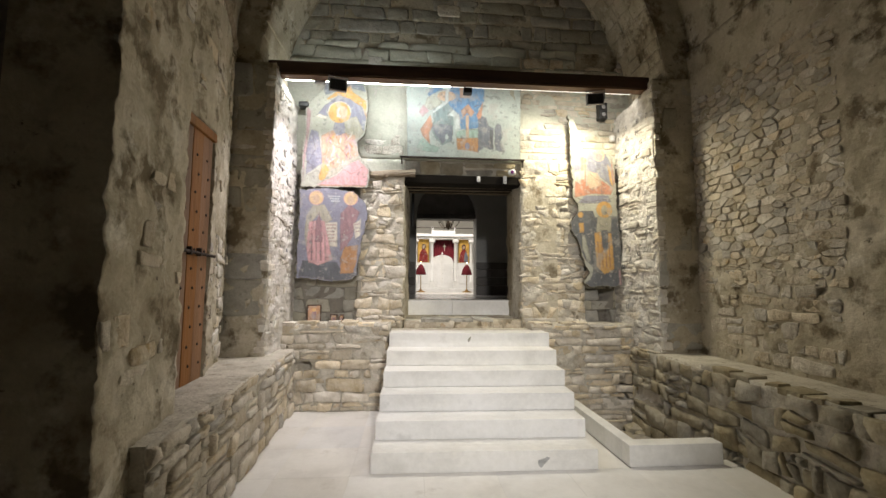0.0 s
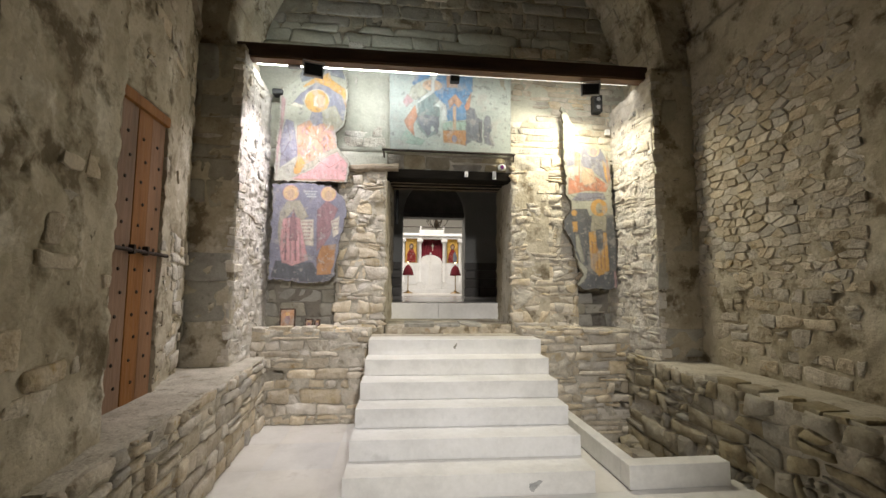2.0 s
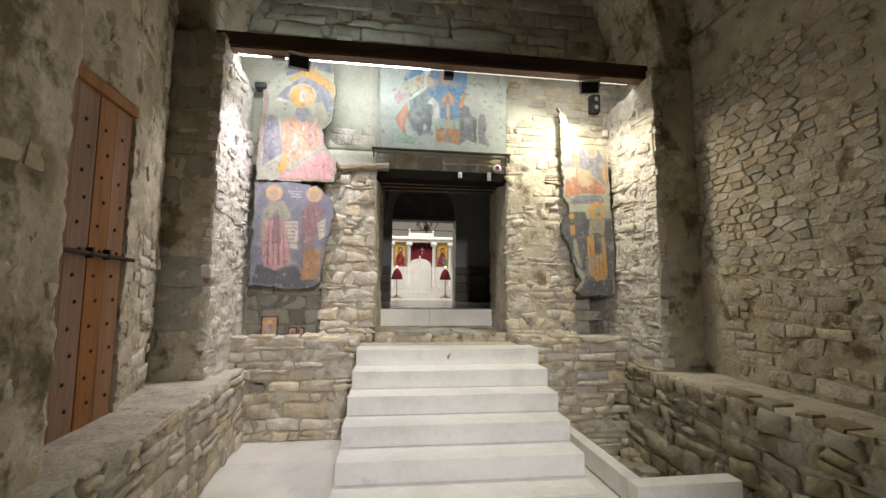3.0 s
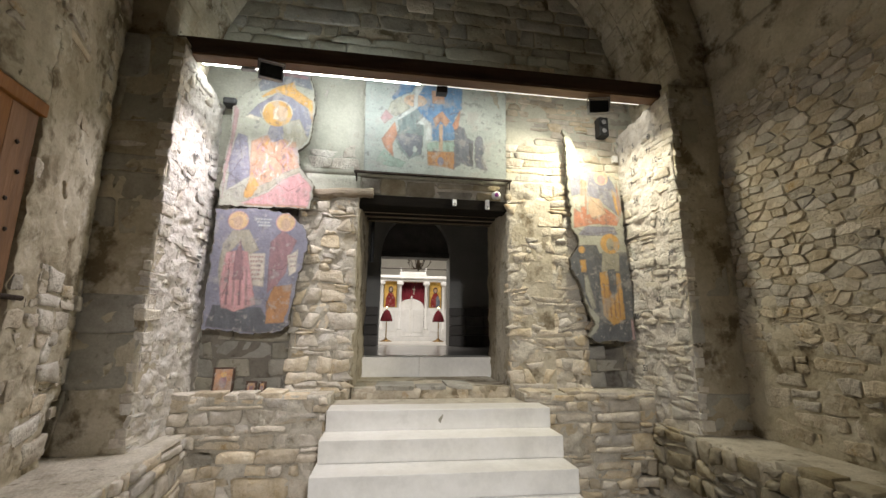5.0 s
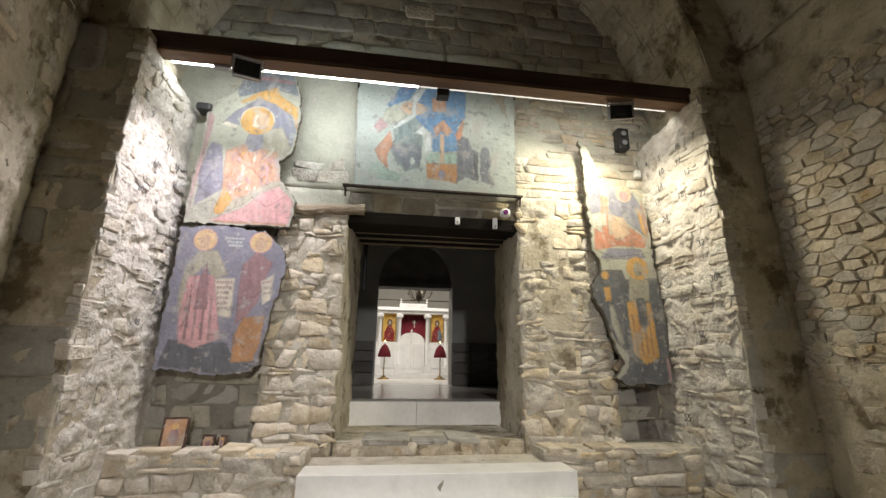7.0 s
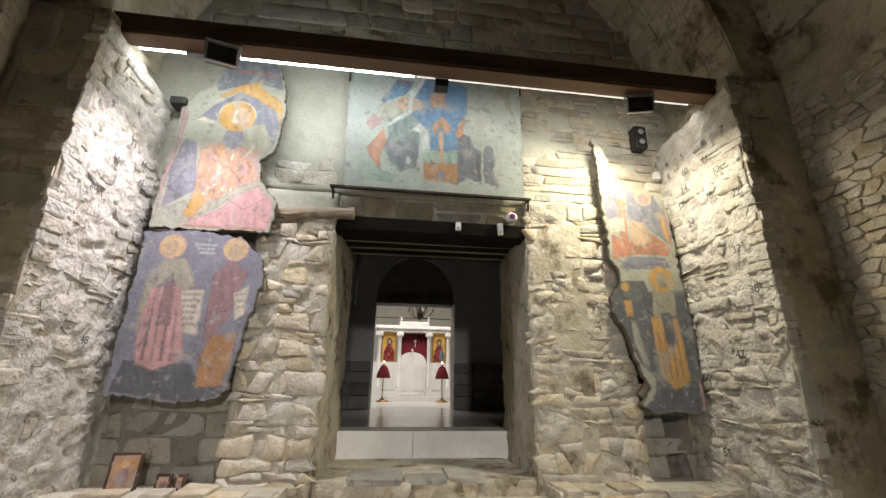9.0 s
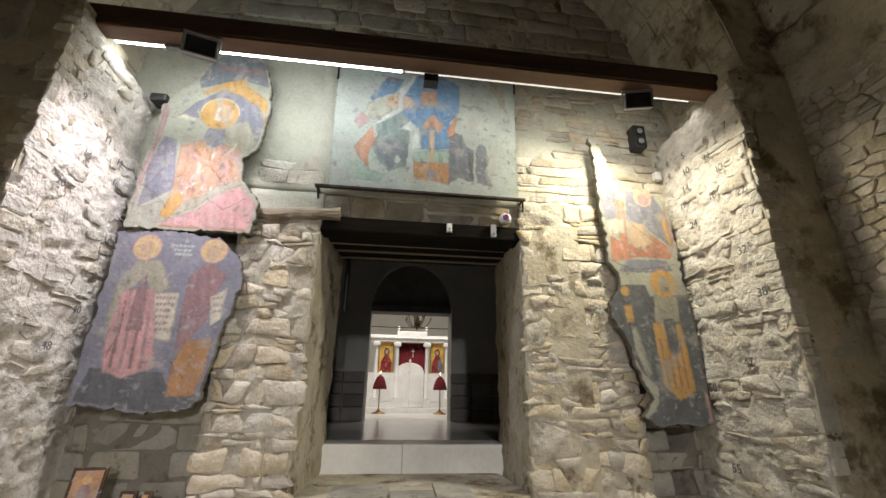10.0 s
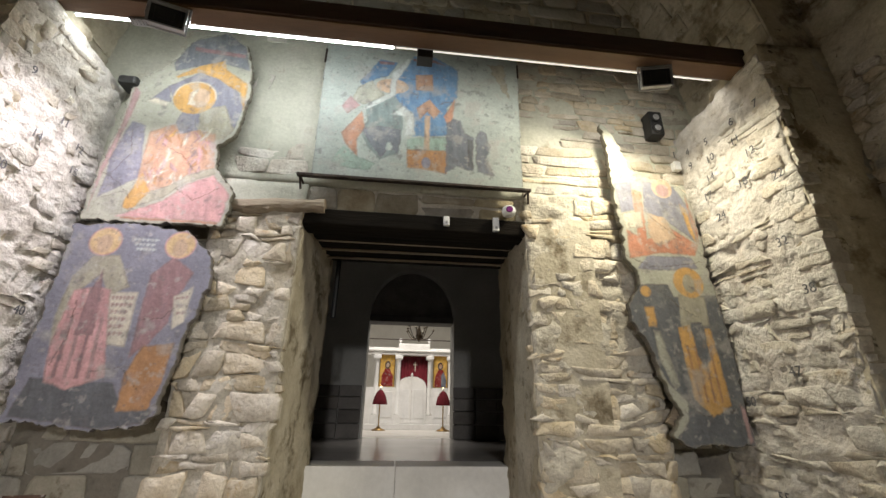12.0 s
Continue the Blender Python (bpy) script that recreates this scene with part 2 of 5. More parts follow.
def slab(name, a, b, z0, z1, th, material, amp=0.012, res=0.05, label="", dents=(), top=None, freq=6.0, parent=None, smooth=True):
    """An upright wall from plan point a to b whose front (to the right of a-b seen from above) is uneven; dents: (u, z, ru, rz, depth)."""
    a, b = Vector((*a, 0)), Vector((*b, 0))
    U = (b - a).normalized()
    n = U.cross(Vector((0, 0, 1)))
    w = (b - a).length
    nu, nv = max(2, int(w / res)), max(2, int((z1 - z0) / res))
    bm = bmesh.new()
    g = []
    for i in range(nu + 1):
        u = w * i / nu
        zt = z1 if top is None else z1 + (top - z1) * i / nu
        row = []
        for j in range(nv + 1):
            z = z0 + (zt - z0) * j / nv
            p = a + U * u + Vector((0, 0, z))
            d = amp * rough(p, freq) + amp * 0.5 * rough(p, freq * 3.1, 5)
            for du, dz, ru, rz, dep in dents:
                q = max(abs(u - du) / ru, abs(z - dz) / rz) + 0.25 * rough(p, 11, 2)
                if q < 1.0:
                    d -= dep * min(1.0, (1.0 - q) * 3)
            row.append(bm.verts.new(p + n * d))
        g.append(row)
    for i in range(nu):
        for j in range(nv):
            bm.faces.new((g[i][j], g[i + 1][j], g[i + 1][j + 1], g[i][j + 1]))
    rim = [g[i][0] for i in range(nu + 1)] + [g[nu][j] for j in range(1, nv + 1)] + [g[i][nv] for i in range(nu - 1, -1, -1)] + [g[0][j] for j in range(nv - 1, 0, -1)]
    back = []
    for v in rim:
        c = v.co.copy()
        c -= n * ((c - a).dot(n) + th)
        back.append(bm.verts.new(c))
    k = len(rim)
    for i in range(k):
        bm.faces.new((rim[i], back[i], back[(i + 1) % k], rim[(i + 1) % k]))
    bm.faces.new(back[::-1])
    ob = part(name, bm, material, parent, "", smooth)
    for p in ob.data.polygons:
        if len(p.vertices) > 4 or p.index >= nu * nv:
            p.use_smooth = False
    return tagged(ob, label or "rough old wall of lime mortar", "wall", kind="structure") if parent is None else ob


def structure(ob, label, category):
    return tagged(ob, label, category, kind="structure")


def jag(pts, step=0.03, amp=0.008, seed=0.0):
    """A closed outline broken into small ragged steps."""
    out = []
    for k, p in enumerate(pts):
        q = pts[(k + 1) % len(pts)]
        d = math.hypot(q[0] - p[0], q[1] - p[1])
        n = max(1, int(d / step))
        for i in range(n):
            f = i / n
            x, z = p[0] + (q[0] - p[0]) * f, p[1] + (q[1] - p[1]) * f
            j = noise.noise(Vector((x * 23, z * 23, seed)))
            j2 = noise.noise(Vector((x * 23, z * 23, seed + 9)))
            out.append((x + amp * j * 1.6, z + amp * j2 * 1.6))
    return out


def sheet(pts, y, th):
    """A flat plate with that outline in x and z; its front is at y, facing -y."""
    bm = bmesh.new()
    f = bm.faces.new([bm.verts.new((x, y, z)) for x, z in pts])
    r = bmesh.ops.extrude_face_region(bm, geom=[f])
    bmesh.ops.translate(bm, vec=(0, th, 0), verts=[e for e in r["geom"] if isinstance(e, bmesh.types.BMVert)])
    bmesh.ops.triangulate(bm, faces=[q for q in bm.faces if len(q.verts) > 4])
    return bm


def disc(cx, cz, r, rz=None, n=22):
    return [(cx + r * math.cos(2 * math.pi * k / n), cz + (rz or r) * math.sin(2 * math.pi * k / n)) for k in range(n)]

def pits(seed, w, n=70):
    q = random.Random(seed)
    return [(q.uniform(0.03, w), q.uniform(0.9, 3.9), q.uniform(0.015, 0.05), q.uniform(0.012, 0.028), q.uniform(0.01, 0.035)) for i in range(n)]


# ---- setting: floor, walls, vaults ----
PIT = (2.02, 2.98, 3.68, 5.35)
fl = structure(part("floor", bar(-3.2, 4.2, -3.2, 5.7, -0.6, -0.30), MORTAR), "pale polished marble floor with fine joints", "floor")
for k, d in enumerate([(-3.2, 4.2, -3.2, 3.68), (-3.2, 2.02, 3.68, 5.7)]):
    part("floor_bed", bar(*d, -0.30, -0.012), MORTAR, fl)

wall_low = slab("wall_back_lower_left", (-1.62, 5.31), (-0.24, 5.31), -0.3, 1.06, 0.42, MORTAR, 0.034, 0.03, "low projecting rubble wall carrying a ledge", dents=((0.32, 0.55, 0.085, 0.035, 0.22),))
wall_low2 = slab("wall_back_lower_right", (1.58, 5.31), (2.98, 5.31), -0.3, 1.05, 0.42, MORTAR, 0.034, 0.03, "low projecting rubble wall carrying a ledge", dents=((1.25, 0.2, 0.1, 0.12, 0.15),))
structure(part("landing", bar(-0.24, 1.58, 5.20, 5.75, 0.0, 0.972), MORTAR), "mortared stone landing behind the top step", "landing")
# Dark base: the fresco's cast shadow is put into the recess colour.
wall_bl = slab("wall_back_recess_left", (-1.75, 5.74), (-0.68, 5.74), 1.0, 3.1, 0.3, SHADEWALL, 0.015, 0.06, "shallow grey block recess behind a fresco, its shadow put into the colour")
wall_bp = slab("wall_back_pier_left", (-0.70, 5.60), (-0.10, 5.60), 1.0, 3.04, 0.5, MORTAR, 0.030, 0.03, "rubble pier of flat stones beside the doorway")
wall_br = slab("wall_back_pier_right", (1.53, 5.60), (2.42, 5.60), 1.0, 3.32, 0.5, MORTAR, 0.030, 0.03, "rubble pier of flat stones beside the doorway")
# Darkened like the left recess, for the shadow of its fresco.
wall_brr = slab("wall_back_recess_right", (2.40, 5.74), (3.05, 5.74), 1.0, 3.32, 0.3, SHADEWALL, 0.015, 0.06, "shallow grey block recess behind a fresco, its shadow put into the colour", dents=((0.36, 1.44, 0.08, 0.08, 0.25), (0.36, 1.16, 0.07, 0.05, 0.2)))
wall_bu = slab("wall_back_upper", (-1.85, 5.63), (3.25, 5.63), 3.28, 4.70, 0.6, PALE, 0.012, 0.05, "pale plastered upper wall above the doorway")
wall_bu2 = slab("wall_back_upper_left", (-1.85, 5.63), (-0.10, 5.63), 3.04, 3.28, 0.6, PALE, 0.012, 0.05, "pale plastered wall beside the lintel")
wall_ty = slab("wall_tympanum", (-2.0, 5.70), (3.4, 5.70), 4.65, 7.2, 0.4, PLASTER, 0.016, 0.05, "high end wall of grey ashlar under the vault")
jl = slab("door_jamb_left", (-0.10, 5.60), (-0.02, 6.62), 0.9, 3.1, 0.5, PLASTER, 0.02, 0.05, "worn plaster reveal of the doorway")
jr = slab("door_jamb_right", (1.57, 6.62), (1.53, 5.60), 0.9, 3.1, 0.5, PLASTER, 0.02, 0.05, "worn plaster reveal of the doorway")
nl = slab("wall_niche_left", (-1.585, 4.76), (-1.56, 5.80), 0.0, 4.06, 0.5, WHITEWASH, 0.022, 0.025, "limewashed rough side wall of the bay", top=3.95, freq=11, dents=pits(71, 1.0))
nr = slab("wall_niche_right", (2.92, 5.80), (2.98, 4.76), 0.0, 3.93, 0.5, WHITEWASH, 0.022, 0.025, "limewashed rough side wall with charcoal numbers", top=4.07, freq=11, dents=pits(72, 1.0))
pl = slab("pier_left", (-2.6, 4.72), (-1.585, 4.745), 0.0, 4.12, 0.5, PLASTER, 0.014, 0.05, "plastered stone pier in shade", dents=((0.55, 3.12, 0.4, 0.02, 0.04), (0.42, 1.15, 0.14, 0.16, 0.2)))
pr = slab("pier_right", (2.985, 4.745), (4.0, 4.70), 0.0, 4.14, 0.5, PLASTER, 0.014, 0.05, "plastered stone pier in shade", dents=((0.28, 2.84, 0.05, 0.02, 0.06),))
LEFT = [(-1.28, 1.83), (-1.46, 2.77), (-1.70, 2.82), (-1.755, 3.76), (-2.06, 4.80)]
wl = []
for k, (a, b) in enumerate(zip(LEFT, LEFT[1:])):
    rr = random.Random(31 + k)
    L = math.hypot(b[0] - a[0], b[1] - a[1])
    dd = [(rr.uniform(0.05, L - 0.05), rr.uniform(0.9, 4.2), rr.uniform(0.012, 0.035), rr.uniform(0.012, 0.04), rr.uniform(0.03, 0.07)) for i in range(int(7 * L))]
    if k == 2:
        dd = [d for d in dd if d[1] > 3.0]
    if k == 3:
        dd += [(0.93, 0.92, 0.14, 0.20, 0.34), (1.02, 1.28, 0.07, 0.14, 0.22)]
    wl.append(slab("wall_left", a, b, 2.90 if k == 2 else 0.0, 4.5, 0.4, PLASTER, 0.022, 0.03, "stained lime plaster side wall with small holes", dents=dd))
wr = slab("wall_right", (3.47, 4.78), (3.52, -3.0), 0.0, 4.5, 0.5, PLASTER, 0.020, 0.045, "stained plaster side wall with bare rubble patch", dents=((0.66, 2.85, 0.78, 1.12, 0.014), (2.2, 1.3, 0.06, 0.03, 0.05), (1.5, 1.55, 0.05, 0.03, 0.05), (1.1, 0.95, 0.05, 0.06, 0.06), (1.9, 2.0, 0.12, 0.025, 0.03)))
lowr = slab("wall_right_lower", (2.92, 5.32), (2.90, 1.2), -0.3, 0.76, 0.62, MORTAR, 0.02, 0.05, "low rubble bench wall along the side", dents=((0.35, 0.22, 0.3, 0.07, 0.2),))
lowl = slab("wall_left_lower", (-1.28, 2.2), (-1.42, 5.32), 0.0, 0.76, 0.9, MORTAR, 0.02, 0.05, "low rubble bench wall along the side")
# This face turns from the lamps; its shade is put into the colour.
slab("wall_transverse", (-3.2, 1.83), (-1.52, 1.80), 0.0, 5.6, 0.30, SHADEWALL, 0.02, 0.07, "brown wall beside the entrance arch, shade put into its colour")
# Unseen walls and ceiling, added to close the room behind the camera.
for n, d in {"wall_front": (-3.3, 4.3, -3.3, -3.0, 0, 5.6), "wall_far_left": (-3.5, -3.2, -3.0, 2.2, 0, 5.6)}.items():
    structure(part(n, bar(*d), SHADEWALL), "unseen dark plaster wall closing the room behind the walker", "wall")
structure(part("ceiling_entrance", bar(-3.3, 4.3, -3.3, 2.0, 5.6, 5.8), SHADEWALL), "unseen dark ceiling closing the entrance", "ceiling")


def left_x(y):
    if y <= 2.77:
        return -1.46
    for (xa, ya), (xb, yb) in zip(LEFT, LEFT[1:]):
        if y <= yb:
            return xa + (xb - xa) * (y - ya) / (yb - ya)
    return LEFT[-1][0]


def vault(name, ys, lx, rx, z0, rise, material, label, amp=0.015, nseg=44, blocks=False):
    bm = bmesh.new()
    rows = []
    for y in ys:
        row = []
        for k in range(nseg + 1):
            t = math.pi * k / nseg
            c, h = (lx(y) + rx(y)) / 2, (rx(y) - lx(y)) / 2
            p = Vector((c - h * math.cos(t), y, z0 + rise * math.sin(t)))
            d = amp * rough(p, 5.0) + 0.4 * amp * rough(p, 15, 4)
            row.append(bm.verts.new(p + Vector((math.cos(t), 0, -math.sin(t))) * d))
        rows.append(row)
    for a, b in zip(rows, rows[1:]):
        for k in range(nseg):
            bm.faces.new((a[k], a[k + 1], b[k + 1], b[k]))
    if blocks:
        rr = random.Random(77)
        y0, y1 = ys[0], ys[-1]
        t = 0.03
        while t < math.pi - 0.03:
            dt = rr.uniform(0.055, 0.085)
            y = y0 - rr.uniform(0, 0.3)
            while y < y1:
                w = rr.uniform(0.25, 0.5)
                ya, yb = max(y0, y) + 0.005, min(y1, y + w) - 0.005
                y += w
                if yb - ya < 0.06:
                    continue
                pr_ = rr.uniform(0.004, 0.022)
                vs = []
                for inset, dep in ((0.0, -0.03), (0.0, pr_ * 0.6), (0.012, pr_)):
                    for tt, yy in ((t + 0.003 + inset / 2.6, ya + inset), (t + dt - 0.003 - inset / 2.6, ya + inset), (t + dt - 0.003 - inset / 2.6, yb - inset), (t + 0.003 + inset / 2.6, yb - inset)):
                        c, h = (lx(yy) + rx(yy)) / 2, (rx(yy) - lx(yy)) / 2
                        vs.append(bm.verts.new((c - (h - dep) * math.cos(tt), yy, z0 + (rise - dep) * math.sin(tt))))
                for r in range(2):
                    for i in range(4):
                        bm.faces.new((vs[r * 4 + i], vs[r * 4 + (i + 1) % 4], vs[r * 4 + 4 + (i + 1) % 4], vs[r * 4 + 4 + i]))
                bm.faces.new(vs[8:])
            t += dt
    ob = part(name, bm, material, None, "", not blocks)
    if blocks:
        return structure(ob, label, "ceiling")
    sol = ob.modifiers.new("thick", "SOLIDIFY")
    sol.thickness, sol.offset = 0.25, 1.0
    return structure(ob, label, "ceiling")


vault("ceiling_main_vault", [1.8 + 0.1 * k for k in range(31)], left_x, lambda y: 3.50, 4.40, 2.6, PLASTER, "dark plastered stone barrel vault")
vault("ceiling_bay_vault", [4.78 + 0.08 * k for k in range(15)], lambda y: -1.80, lambda y: 3.18, 3.98, 2.75, PLASTER, "coursed stone barrel vault above the bay", blocks=True)
bm = bmesh.new()
rows = []
for k in range(49):
    t = math.pi * k / 48
    a = Vector((0.69 - 2.49 * math.cos(t), 4.80, 3.98 + 2.75 * math.sin(t)))
    b = Vector((0.72 - 3.1 * math.cos(t), 4.80, 3.98 + 3.2 * math.sin(t)))
    rows.append([bm.verts.new(a.lerp(b, f / 4)) for f in range(5)])
for a, b in zip(rows, rows[1:]):
    for k in range(4):
        bm.faces.new((a[k], a[k + 1], b[k + 1], b[k]))
arch = part("arch_face", bm, PLASTER)
sol = arch.modifiers.new("thick", "SOLIDIFY")
sol.thickness, sol.offset = 0.06, 0.0
structure(arch, "plastered face of the arch over the bay", "arch")
for n, d in {"impost_left": (-2.3, -1.60, 4.80, 5.85, 3.86, 3.94), "impost_right": (2.99, 3.7, 4.80, 5.85, 3.86, 3.94)}.items():
    structure(part(n, bar(*d), PLASTER), "flat ledge at the foot of the bay vault", "ledge")

# doorway: threshold, marble riser, lintel, inner rooms
th = slab("threshold", (-0.08, 5.60), (1.52, 5.60), 0.9, 1.085, 0.95, PLASTER, 0.02, 0.04, "worn grey stone threshold")
mr = thing("marble_step", "white marble riser slab in the doorway", "step")
mr["kind"] = "structure"
for x0, x1 in ((-0.06, 0.66), (0.664, 1.60)):
    part("marble_slab", bar(x0, x1, 6.50, 6.9, 1.02, 1.315, bevel=0.006), MARBLE, mr)
structure(part("lintel_wall", bar(-0.10, 1.53, 5.70, 6.62, 3.06, 3.30), MORTAR), "stone course above the lintel", "wall")
lint = thing("door_lintel", "dull black timber lintel over the doorway", "lintel")
lint["kind"] = "structure"
part("front_beam", bar(-0.22, 1.62, 5.60, 5.80, 2.95, 3.07, bevel=0.012), BLACKWOOD, lint)
for k in range(4):
    part("plank", bar(-0.14, 1.60, 5.83 + 0.2 * k, 6.00 + 0.2 * k, 2.985 + 0.012 * k, 3.05 + 0.01 * k, bevel=0.008), BLACKWOOD, lint)
    if k < 3:
        part("batten", rod(bmesh.new(), (-0.12, 6.015 + 0.2 * k, 2.99), (1.58, 6.015 + 0.2 * k, 3.0), 0.011), OLDWOOD, lint, "pale thin batten")
POLISHED = mat("glossy pale marble", [(0.50, 0.48, 0.46), (0.60, 0.58, 0.55)], 2.0, 18, 0.16, 0.02, grain=0.04)
structure(part("vestibule_floor", bar(-2.0, 3.4, 6.52, 10.4, 1.0, 1.312), POLISHED), "polished pale marble vestibule floor", "floor")
for n, d in {"vestibule_wall_left": (-2.2, -2.0, 6.6, 10.0, 1.0, 5.0), "vestibule_wall_right": (3.4, 3.6, 6.6, 10.0, 1.0, 5.0)}.items():
    structure(part(n, bar(*d), CHARCOAL), "dull grey vestibule side wall", "wall")
for n, d in {"vestibule_front_left": (-2.2, -0.55, 6.35, 6.6, 1.0, 5.0), "vestibule_front_right": (2.05, 3.6, 6.35, 6.6, 1.0, 5.0), "vestibule_front_top": (-0.55, 2.05, 6.63, 6.75, 3.12, 5.0)}.items():
    structure(part(n, bar(*d), CHARCOAL), "dull grey vestibule wall round the doorway", "wall")
structure(part("vestibule_ceiling", bar(-2.2, 3.6, 6.35, 10.4, 5.0, 5.2), CHARCOAL), "plain dark vestibule ceiling", "ceiling")
DX0, DX1, DZ, DY = 0.18, 1.57, 3.20, 10.0
wi = thing("inner_wall", "dull grey wall with an arched doorway recess", "wall")
wi["kind"] = "structure"
part("side", bar(-2.2, DX0 - 0.04, DY, DY + 0.5, 1.0, 5.0), CHARCOAL, wi)
part("side", bar(DX1 + 0.04, 3.6, DY, DY + 0.5, 1.0, 5.0), CHARCOAL, wi)
prof = [(DX0 - 0.04, 5.0), (DX0 - 0.04, DZ)] + [((DX0 + DX1) / 2 - 0.735 * math.cos(math.pi * k / 20), DZ + 0.05 + 0.86 * math.sin(math.pi * k / 20)) for k in range(21)] + [(DX1 + 0.04, DZ), (DX1 + 0.04, 5.0)]
part("arch_wall", sheet(prof, DY, 0.5), CHARCOAL, wi)
part("tympanum", bar(DX0 - 0.04, DX1 + 0.04, DY + 0.22, DY + 0.4, DZ + 0.0, 4.3), DARKSTONE, wi)
part("door_head", bar(DX0 - 0.04, DX1 + 0.04, DY + 0.12, DY + 0.45, DZ - 0.02, DZ + 0.10, bevel=0.01), DARKSTONE, wi)
for x0, x1 in ((-2.0, DX0 - 0.06), (DX1 + 0.02, 3.4)):
    zz = 1.312
    for row in range(4):
        h = (0.22, 0.20, 0.19, 0.18)[row]
        n = int((x1 - x0) / 0.42) + 1
        for i in range(n):
            w = (x1 - x0) / n
            part("stone_block", bar(x0 + w * i + 0.006, x0 + w * (i + 1) - 0.006, DY - 0.07 - 0.01 * ((i + row) % 3), DY + 0.02, zz + 0.005, zz + h - 0.005, bevel=0.012), DARKSTONE, wi)
        zz += h

# nave: solea, chancel screen, end wall
structure(part("nave_floor", bar(-3.5, 5.5, 10.4, 19.0, 1.0, 1.312), FLOORM), "polished pale marble nave floor", "floor")
structure(part("solea_step", bar(-3.5, 5.5, 13.45, 16.5, 1.312, 1.43, bevel=0.01), MARBLE), "low white marble platform before the screen", "step")
for n, d in {"nave_wall_left": (-3.7, -3.5, 10.4, 19, 1, 6.5), "nave_wall_right": (5.5, 5.7, 10.4, 19, 1, 6.5), "nave_wall_end": (-3.7, 5.7, 17.0, 17.2, 1, 6.5), "nave_wall_entry_left": (-3.7, -2.2, 10.3, 10.5, 1, 6.5), "nave_wall_entry_right": (3.6, 5.7, 10.3, 10.5, 1, 6.5), "nave_wall_entry_top": (-2.2, 3.6, 10.5, 10.6, 5.0, 6.5)}.items():
    structure(part(n, bar(*d), CREAM), "cream painted nave wall", "wall")
structure(part("nave_ceiling", bar(-3.7, 5.7, 10.3, 19, 6.5, 6.7), CREAM), "cream nave ceiling", "ceiling")

# ---- stairs and kerb ----
stairs = thing("staircase", "white marble flight of six steps up to the doorway", "stairs")
stairs["kind"] = "structure"
stairs.matrix_world = pose(-0.307, 3.576, 0, 0, 0, -1.0)
for k in range(6):
    part("step", bar(0.009 * k, 1.925 + 0.009 * k, 0.284 * k, 1.70, 0.163 * k + (0.004 if k else 0), 0.163 * (k + 1) + 0.004, bevel=0.005), MARBLE, stairs)
part("chip", sheet(jag([(1.40, 0.055), (1.44, 0.10), (1.50, 0.105), (1.47, 0.06), (1.43, 0.03)], 0.01, 0.012), -0.0012, 0.003), mat("grey scuffed marble", [(0.30, 0.30, 0.29), (0.45, 0.45, 0.44)], 20, 60, 0.7, 0.2), stairs, "grey chipped patch")
part("chip", sheet(jag([(0.98, 0.90), (1.0, 0.93), (1.02, 0.95), (1.01, 0.91), (1.0, 0.87)], 0.01, 0.006), 1.4188, 0.003), PIG["olive"], stairs, "grey chipped patch")
kerb = thing("marble_kerb", "low white marble kerb round the excavation", "kerb")
kerb["kind"] = "structure"
part("front_slab", bar(1.905, 2.76, 3.56, 3.70, 0.0, 0.185, bevel=0.008), MARBLE, kerb)
part("side_slab", bar(1.905, 2.02, 3.702, 5.30, 0.0, 0.183, bevel=0.008), MARBLE, kerb)

# ---- beam and lamps ----
beam = thing("tie_beam", "dark stained timber tie beam across the bay", "beam")
part("dark_beam", bar(-1.72, 3.02, 4.865, 5.00, 4.072, 4.220, bevel=0.008), BEAMWOOD, beam)
# Thin board stands for the beam's lit underside.
part("under_board", bar(-1.66, 2.98, 4.872, 5.003, 4.050, 4.071, bevel=0.004), BEAMLIT, beam, "underside of the beam, light put into its brown")
strip = thing("led_strip", "lit white strip light along the beam", "strip light")
part("diffuser", bar(-1.55, 0.48, 5.022, 5.038, 4.057, 4.068), LED, strip)
part("channel", bar(-1.56, 2.9, 5.004, 5.021, 4.06, 4.098), GREYMETAL, strip)
part("diffuser", bar(0.50, 2.85, 5.022, 5.030, 4.056, 4.064), glow("dim strip diffuser", (1.0, 0.95, 0.85), 1.0), strip, "dimmer thin end of the strip")


